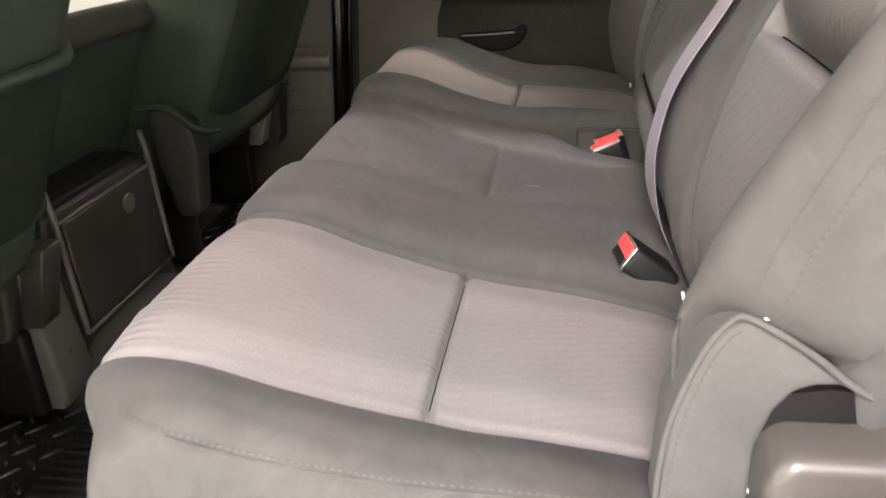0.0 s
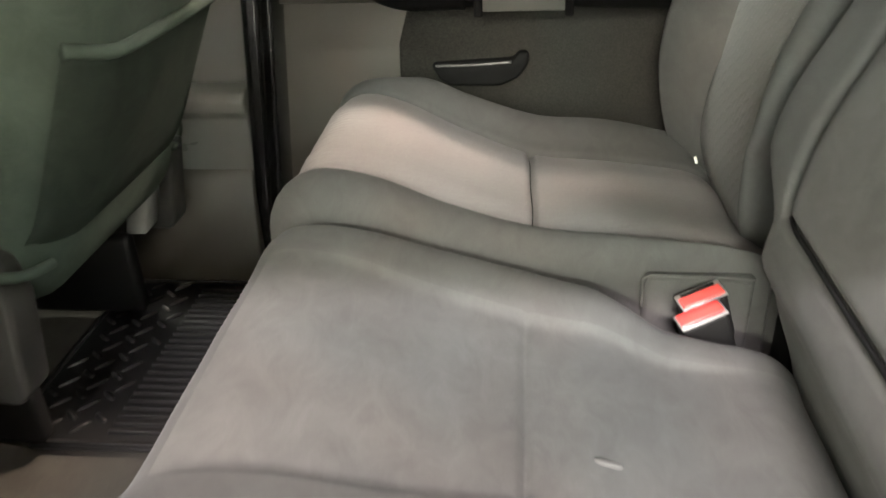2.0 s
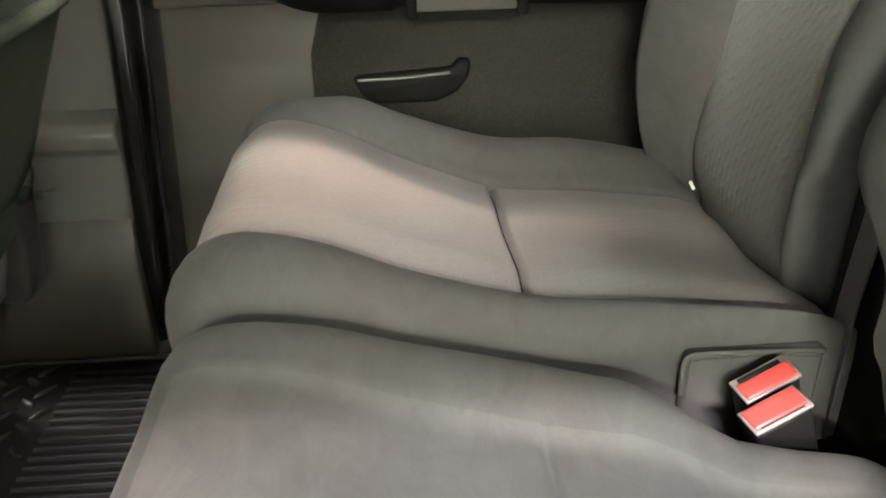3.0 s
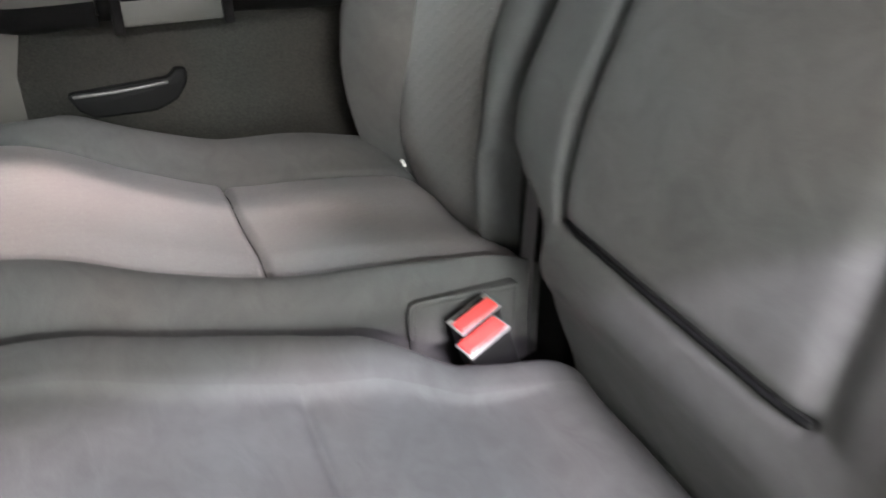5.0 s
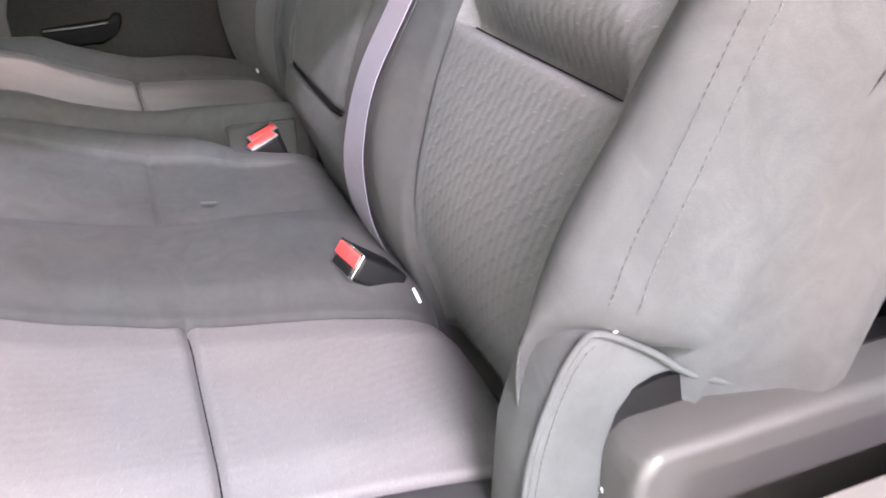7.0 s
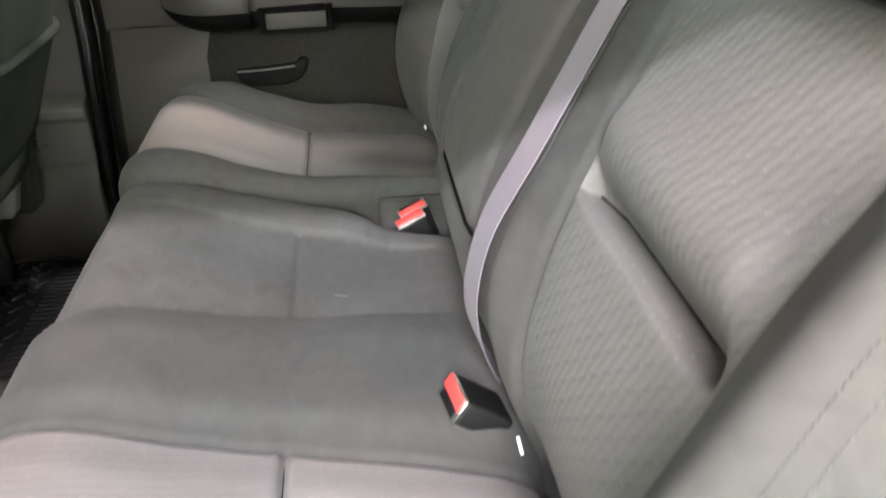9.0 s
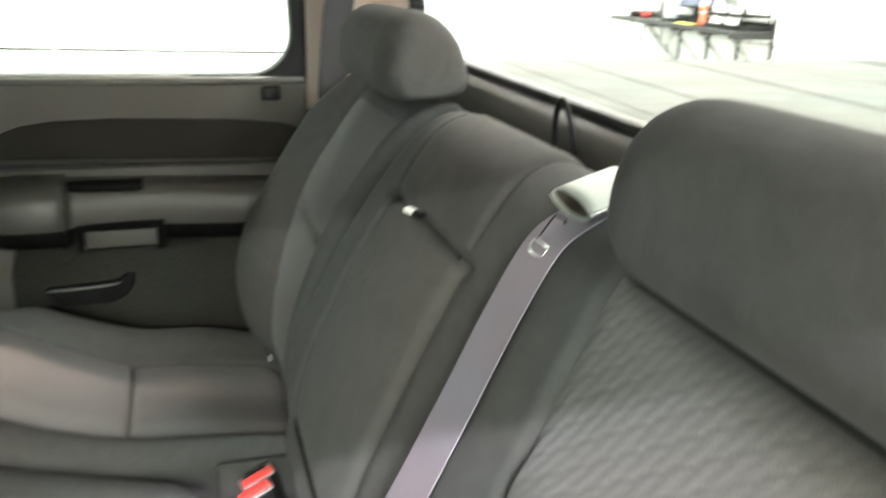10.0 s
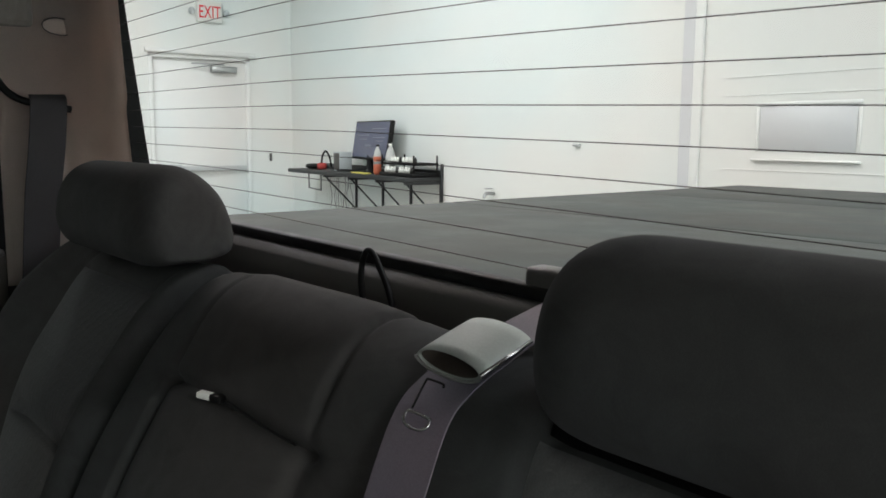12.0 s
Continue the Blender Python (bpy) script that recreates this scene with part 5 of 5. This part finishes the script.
def buckle(label, m, flip=1, size=1.0, rim=M_CHROME, split=0.0062):
    """A buckle whose end face looks along its z; width along x, thickness along y."""
    b = thing("belt_buckle", label, "buckle", "rear belt buckles", m=m @ Matrix.Diagonal((size, size, 1, 1)))
    case = part("body", box_bm(-0.027, 0.027, -0.0135, 0.0135, -0.062, 0.0, 0.005, 3), M_BLACK, b)
    bm = box_bm(-0.0275, 0.0275, -0.014, 0.014, -0.0010, 0.0022, 0.0012, 2)
    part("bezel", bm, rim, case, "bright metal rim")
    part("slot", box_bm(-0.021, 0.021, (split + 0.0122) / 2 * flip - (0.0114 - split) / 2, (split + 0.0122) / 2 * flip + (0.0114 - split) / 2, 0.0, 0.0032, 0.001, 1), M_BLACK, case, "black tongue slot")
    part("button", box_bm(-0.0255, 0.0255, min(-0.0122 * flip, split * flip), max(-0.0122 * flip, split * flip), -0.002, 0.0042, 0.0025, 3), M_RED, case, "red release button")
    part("stalk", box_bm(-0.017, 0.017, -0.003, 0.003, -0.12, -0.055, 0.001, 1), M_BLACK, b, "black webbing stalk")


face = Vector((-0.80, -0.05, 0.60)).normalized()
wide = Vector((0.12, -0.98, 0.08))
wide = (wide - face * wide.dot(face)).normalized()
thick = face.cross(wide)
mN = Matrix((wide, thick, face)).transposed().to_4x4()
mN.translation = (0.083, 0.858, 0.309)
buckle("black belt buckle with a red button on the cushion", mN, -1, 1.12, M_CHROME, 0.0022)
for x, y, f, tz in ((0.080, 1.348, 1, 0.294), (0.074, 1.315, -1, 0.292)):
    m = pose(x, y, tz, 6 if f > 0 else 0, -20, 13)
    buckle("upright belt buckle with a red button between the seats", m, f, 0.87, M_RIM, 0.0062 if f > 0 else 0.0105)

# cover blackened and set back, so it carries the shade between the backrests
part("latch_cover", box_bm(0.172, 0.29, 1.330, 1.440, 0.14, 0.430, 0.006), M_POCKET, seat40, "dark latch cover with the shade of the gap in its colour")
part("latch_strap", strap_bm([(0.164, 1.398, 0.20), (0.162, 1.396, 0.31), (0.166, 1.394, 0.415)], [(0.15, 1, 0)] * 3, 0.034), M_BELTD, seat40, "dark webbing strap")
# stitched, piped edge round the cut-out corner of the single seat
bm = box_bm(0.028, 0.142, 1.376, 1.392, 0.20, 0.300, 0.006, 2)
part("corner_flap", bm, M_BOL, seat40, "stitched cloth corner flap")
part("piping", tube_bm([(0.027, 1.376, 0.262), (0.026, 1.3755, 0.290), (0.030, 1.375, 0.3005), (0.045, 1.375, 0.302), (0.085, 1.375, 0.301), (0.140, 1.376, 0.298)], 0.0022, 6, 40), M_BOL, seat40, "raised piping")
stitches([(0.031, 1.3745, 0.262), (0.031, 1.3745, 0.288), (0.036, 1.3745, 0.2955), (0.085, 1.3745, 0.296), (0.138, 1.3745, 0.293)], "stitching", seat40, M_STITCHD)

# centre belt
bl = thing("centre_seat_belt", "lilac-grey seat belt lying down the centre backrest", "seat belt")
pts = [(0.162, 0.947, 0.242), (0.139, 0.937, 0.285), (0.121, 0.923, 0.330), (0.111, 0.908, 0.378), (0.111, 0.897, 0.430), (0.127, 0.892, 0.495), (0.168, 0.899, 0.565), (0.211, 0.915, 0.632), (0.251, 0.933, 0.692), (0.288, 0.948, 0.740), (0.312, 0.949, 0.760), (0.343, 0.943, 0.778), (0.378, 0.928, 0.798), (0.415, 0.890, 0.824), (0.452, 0.85, 0.845)]
sd = [(-0.05, 1, 0)] * 2 + [(-0.10, 1, 0), (-0.12, 1, 0), (-0.05, 1, 0), (0.0, 1, 0), (0.0, 1, 0), (0, 1, 0), (0, 1, 0), (0, 1, 0), (0.05, 1, 0), (0.2, 0.95, 0.05), (0.55, 0.8, 0.15), (0.6, 0.75, 0.25), (0.6, 0.75, 0.25)]
part("webbing", strap_bm(pts, sd, 0.056, 0.0012, 110), M_BELT, bl, smooth=False)
ax = Vector((0.95, 0.0, 0.31)).normalized()
mj = Vector((0.0, 1.0, 0.0))
mn = mj.cross(ax)
bm = bmesh.new()
rings = []
for s, sc_ in ((0, 0.93), (0.0, 1.0), (0.2, 1.02), (0.8, 1.02), (1.0, 1.0), (1.0, 0.93), (0.5, 0.90), (0.02, 0.92)):
    ring = []
    for k in range(28):
        a = 2 * math.pi * k / 28
        c, s_ = math.cos(a), math.sin(a)
        lens = abs(s_) ** 1.1 * math.copysign(1, s_)
        ring.append(bm.verts.new(Vector((0.3085, 0.942, 0.7785)) + ax * 0.052 * s + mj * 0.034 * c * sc_ + mn * 0.0102 * lens * sc_))
    rings.append(ring)
for a, b in zip(rings, rings[1:] + rings[:1]):
    for k in range(28):
        bm.faces.new((a[k], a[(k + 1) % 28], b[(k + 1) % 28], b[k]))
sleeve = part("sleeve", bm, M_SLEEVE, bl, "pale grey-green plastic belt guide")
bm = bmesh.new()
rings = []
for s, sc_ in ((0.03, 0.905), (0.5, 0.885), (0.95, 0.87)):
    rings.append([bm.verts.new(Vector((0.3085, 0.942, 0.7785)) + ax * 0.052 * s + mj * 0.034 * math.cos(a) * sc_ + mn * 0.0102 * math.copysign(abs(math.sin(a)) ** 1.1, math.sin(a)) * sc_) for a in [2 * math.pi * k / 28 for k in range(28)]])
for a, b in zip(rings, rings[1:]):
    for k in range(28):
        bm.faces.new((a[k], a[(k + 1) % 28], b[(k + 1) % 28], b[k]))
bm.faces.new(rings[-1])
part("lining", bm, M_LINING, sleeve, "brown inside of the guide")
low = [Vector((0.3075, 0.942, 0.7785)) + mj * 0.035 * math.cos(a) + mn * (-0.0112 if mn.z > 0 else 0.0112) * abs(math.sin(a)) for a in np.linspace(0, math.pi, 14)]
part("guide_rim", tube_bm(low, 0.0011, 6, 40), M_STEEL, sleeve, "metal lower edge")
part("guide_rim", tube_bm([low[-1], low[-1] + ax * 0.052], 0.0016, 6, 2), M_CHROME, sleeve, "bright metal side edge")
c = Vector((0.2950, 0.951, 0.7500))
along = Vector((0.62, 0.06, 0.77)).normalized()
for name_, pts_, r_, mt, lb in (("latch_tongue", ((-0.0085, -0.006), (-0.0085, -0.010), (-0.004, -0.0125), (0.004, -0.0125), (0.0085, -0.010), (0.0085, -0.006), (0.004, -0.0055), (-0.004, -0.0055), (-0.0085, -0.006)), 0.0010, M_CHROME, "bright steel latch loop"),
                                ("latch_bar", ((0.0065, -0.004), (0.0065, 0.010), (0.005, 0.012), (-0.005, 0.012), (-0.0065, 0.0105)), 0.0007, M_BLACK, "dark latch bar")):
    part(name_, tube_bm([c + Vector((0.0, 1, 0)) * e * 1.5 + along * f * 1.5 for e, f in pts_], r_ * 1.3, 6, 40), mt, bl, lb)
br = thing("belt_bracket", "grey belt bracket on the rear window ledge", "bracket")
part("bracket", box_bm(0.445, 0.470, 0.955, 1.0, 0.790, 0.829, 0.006, 3), M_GREY, br)

# plug tucked into the armrest crease, with a tube for the crease's shade
pg = thing("charging_plug", "small white plug with a black tube for shade in the seat crease", "plug")
m = pose(0.258, 1.233, 0.692, 0, 5, -62) @ Matrix.Diagonal((0.7, 0.7, 0.7, 1))
bm = box_bm(-0.011, 0.011, -0.007, 0.007, -0.003, 0.006, 0.002)
bm.transform(m)
part("plug", bm, M_WHITE, pg, "white plug tip")
bm = box_bm(0.010, 0.030, -0.008, 0.008, -0.004, 0.007, 0.003)
bm.transform(m)
part("plug_grip", bm, M_BLACK, pg, "black grip")
# thin black tube that draws the dark, shaded crease beside the plug
part("cord", tube_bm([(0.266, 1.214, 0.690), (0.266, 1.18, 0.690), (0.263, 1.12, 0.690), (0.266, 1.08, 0.688)], 0.0014, 6, 20), M_BLACK, pg)

wl = thing("cable_loop", "black cable loop standing behind the backrest", "cable")
part("cord", tube_bm([(0.412, 1.185, 0.66), (0.413, 1.192, 0.75), (0.414, 1.198, 0.800), (0.415, 1.188, 0.824), (0.415, 1.170, 0.812), (0.416, 1.146, 0.765), (0.416, 1.135, 0.66)], 0.0034, 8, 48), M_BLACK, wl)

lt = thing("lint_fleck", "pale fleck of lint on the centre cushion", "lint", m=pose(-0.034, 1.101, 0.2965, 0, 0, -20))
part("fleck", superpad_bm(0, 0, 0, 0.011, 0.003, 0.0006, 2.4, 16, 8), M_LINT, lt)

# ---- floor mats ----


def floor_mat(y0, y1):
    ft = thing("rubber_floor_mat", "black rubber floor mat with diamond tread and ribs", "floor mat", "rear floor mats")
    x0, x1 = -0.80, -0.42
    part("base", prism_bm([(x0 + 0.05, y0), (x1, y0), (x1, y1), (x0 + 0.05, y1), (x0 + 0.012, y1 - 0.02), (x0, y1 - 0.06), (x0, y0 + 0.06), (x0 + 0.012, y0 + 0.02)], "z", 0.002, 0.010, 0.002, 1), M_RUBBER, ft)
    part("rim", tube_bm([(x1, y0 + 0.006, 0.012), (x0 + 0.06, y0 + 0.006, 0.012), (x0 + 0.02, y0 + 0.02, 0.012), (x0 + 0.006, y0 + 0.06, 0.012), (x0 + 0.006, y1 - 0.06, 0.012), (x0 + 0.02, y1 - 0.02, 0.012), (x0 + 0.06, y1 - 0.006, 0.012), (x1, y1 - 0.006, 0.012)], 0.004, 6, 60), M_RUBBER, ft)
    ribs = bmesh.new()
    y = y0 + 0.03
    while y < y1 - 0.02:
        box_bm(-0.655, x1 - 0.01, y - 0.0035, y + 0.0035, 0.008, 0.0155, 0.0015, 1, bm=ribs)
        y += 0.0165
    tagged(part("ribs", ribs, M_RUBBER, ft, smooth=False), kind="stuff")
    bar = superpad_bm(0, 0, 0, 0.017, 0.0045, 0.004, 2.3, 12, 6)
    me = bpy.data.meshes.new("tread_bar")
    bar.to_mesh(me)
    bar.free()
    me.materials.append(M_RUBBER)
    for p in me.polygons:
        p.use_smooth = True
    for i in range(-12, 14):
        for j in range(-2, 14):
            for k, (dx, dy, turn) in enumerate(((0.0, 0.0, 50), (0.031, -0.026, -42))):
                x, y = -0.739 + 0.0445 * i + 0.0105 * j + dx, y1 - 0.018 - 0.003 * i - 0.047 * j + dy
                if x0 + 0.02 < x < -0.672 and y0 + 0.015 < y < y1 - 0.015:
                    ob = new("tread_bar", me)
                    ob.parent = ft
                    ob.matrix_basis = pose(x, y, 0.0105, 0, 0, turn) @ Matrix.Diagonal((1.0 if k == 0 else 0.85, 1, 1, 1))


floor_mat(0.44, 0.913)
floor_mat(1.40, 1.828)

# ---- front seats and console ----


FS = [(-0.82, 0.25), (-0.84, 0.34), (-0.76, 0.52), (-0.62, 0.82), (-0.56, 0.90), (-0.48, 0.91), (-0.42, 0.86), (-0.435, 0.74), (-0.520, 0.53), (-0.600, 0.355), (-0.628, 0.275), (-0.662, 0.238)]


def front_seat(y0, y1, dx, label, back=0.0):
    s = thing("front_seat", label, "car seat", "front seats")
    prof = [(x + dx, z) for x, z in FS]

    def shape(y, x, z, k):
        return rounding(min(y - y0, y1 - y), 0.085) * 0.8 + 0.002 * noise.noise((x * 7, y * 7, z * 7)), y
    h = (y1 - y0) / 2
    ys = sorted(set([y0 + d for d in (0, 0.001, 0.004, 0.009, 0.016, 0.026, 0.04, 0.06, 0.085)] + [y1 - d for d in (0, 0.001, 0.004, 0.009, 0.016, 0.026, 0.04, 0.06, 0.085)] + list(np.linspace(y0 + 0.1, y1 - 0.1, 8))))
    padded("backrest", [("backrest", M_SEATB, "", lambda y, k: True)], prof, ys, shape, s, 60)
    # the pocket's cloth follows the rounded sides of the back
    pk = smooth_path([(dx - 0.640, 0, 0.300), (dx - 0.600, 0, 0.348), (dx - 0.556, 0, 0.447), (dx - 0.518, 0, 0.534)], 14)
    bm = bmesh.new()
    cols = []
    for y in np.linspace(y0 + 0.012, y1 - 0.012, 31):
        d = rounding(min(y - y0, y1 - y), 0.085) * 0.8
        sag = 0.004 * math.sin(math.pi * (y - y0) / (y1 - y0))
        cols.append([bm.verts.new((p.x + (0.006 + sag * n / 13 - d) * 0.9, y, p.z - (0.006 - d) * 0.4)) for n, p in enumerate(pk)])
    for a, b in zip(cols, cols[1:]):
        for n in range(13):
            bm.faces.new((a[n], a[n + 1], b[n + 1], b[n]))
    lip = [c[-1].co.copy() for c in cols]
    bmesh.ops.solidify(bm, geom=bm.faces[:], thickness=0.004)
    pocket = part("map_pocket", bm, M_SEATB, s, "cloth map pocket")
    part("pocket_hem", tube_bm(lip[::3], 0.008, 8, 50), M_SEATB, pocket, "rolled pocket hem")
    for y, sgn in ((y0, -1), (y1, 1)):
        hem = [(-0.745, 0.045, 0.360), (-0.700, 0.046, 0.361), (-0.670, 0.046, 0.345), (-0.648, 0.040, 0.322), (-0.636, 0.012, 0.308), (-0.630, -0.03, 0.300)]
        part("back_hem", tube_bm([(x + back, y + sgn * d, z) for x, d, z in hem], 0.0065, 8, 40), M_SEATB, s, "rolled lower hem")
    part("seat_cushion", box_bm(-1.22, -0.74, y0 - 0.02, y1 + 0.02, 0.17, 0.32, 0.05, 4), M_SEATB, s)
    # side shields
    for y, sgn in ((y0, -1), (y1, 1)):
        a, b = (y - 0.042, y + 0.012) if sgn < 0 else (y - 0.012 + back, y + 0.042 + back)
        sh_ = [(-0.735, 0.355), (-0.690, 0.352), (-0.655, 0.325), (-0.645, 0.28), (-0.660, 0.16), (-0.672, 0.148), (-0.705, 0.150), (-0.725, 0.25)]
        part("side_shield", prism_bm([(x + back, z) for x, z in sh_], "y", a, b, 0.008, 3), M_CONSOLE, s, "moulded plastic side shield")
    for y in (y0 + 0.05, y1 - 0.05):
        part("leg", box_bm(-1.15, -0.72, y - 0.015, y + 0.015, 0.02, 0.16, 0.008), M_BLACK, s, "black steel seat rail")
    for y in (y1 - 0.035,):
        part("rail_cover", prism_bm([(-0.722, 0.165), (-0.690, 0.285), (-0.655, 0.285), (-0.688, 0.165)], "y", y - 0.024, y + 0.020, 0.003, 1), M_RAIL if back == 0 else M_CONSOLE, s, "rail end cover")
    part("recline_knob", lathe_bm([(0.004, -0.01), (0.011, -0.008), (0.012, 0.006), (0.006, 0.010)], 12, at=(-0.634 + back, y1 - 0.012, 0.302)), M_BLACK, s, "small black knob")
    part("headrest", superpad_bm(-0.40, (y0 + y1) / 2, 0.98, 0.05, 0.14, 0.085, 3.2, 36, 18, 0.3), M_SEATB, s)


front_seat(1.355, 1.770, 0.0, "dark grey-green front passenger seat seen from behind")
front_seat(0.495, 0.925, -0.045, "dark grey-green driver seat seen from behind", -0.065)

cs = thing("centre_console", "dark grey centre console with a storage door", "console")
part("body", prism_bm([(-0.716, 0.29), (-0.708, 0.10), (-0.700, 0.05), (-1.3, 0.03), (-1.3, 0.29)], "y", 0.955, 1.262, 0.008, 2), M_CONSOLE, cs)
sdoor = part("storage_door", prism_bm([(-0.7115, 0.272), (-0.7025, 0.105), (-0.695, 0.105), (-0.704, 0.272)], "y", 0.985, 1.236, 0.003, 2), M_CONSOLE, cs, "flat storage door")
part("latch", superpad_bm(-0.7035, 1.158, 0.238, 0.004, 0.020, 0.017, 2.2, 20, 10), M_LATCH, sdoor, "round finger latch")
for y in (0.970, 1.250):
    part("door_edge", tube_bm([(-0.713, y, 0.335), (-0.706, y, 0.27), (-0.697, y, 0.10)], 0.005, 8, 12), M_GREY, cs, "pale moulded edge")
part("door_edge", tube_bm([(-0.7065, 0.972, 0.276), (-0.7065, 1.248, 0.276)], 0.0035, 8, 2), M_GREY, cs, "pale moulded edge")
part("door_edge", tube_bm([(-0.697, 0.972, 0.099), (-0.697, 1.248, 0.099)], 0.003, 8, 2), M_GREY, cs, "pale moulded edge")
part("side_foot", prism_bm([(-0.735, 0.26), (-0.712, 0.24), (-0.690, 0.05), (-0.700, 0.02), (-0.79, 0.02), (-0.76, 0.14)], "y", 0.880, 0.958, 0.008, 3), M_PILLAR, cs, "moulded plastic foot")
part("tray", box_bm(-1.2, -0.722, 0.975, 1.245, 0.285, 0.30, 0.003, 1), M_BLACK, cs, "dark open tray")
cb_ = thing("folding_seat", "dark folding centre seat back with a pale top roll", "seat back")
part("panel", prism_bm([(-0.87, 0.255), (-0.815, 0.265), (-0.725, 0.50), (-0.75, 0.52)], "y", 0.90, 1.385, 0.008, 2), M_SEATB, cb_)
part("top_roll", tube_bm([(-0.735, 0.90, 0.512), (-0.720, 1.05, 0.520), (-0.720, 1.2, 0.520), (-0.735, 1.385, 0.512)], 0.026, 12, 24), M_ROLL, cb_, "padded rolled top")
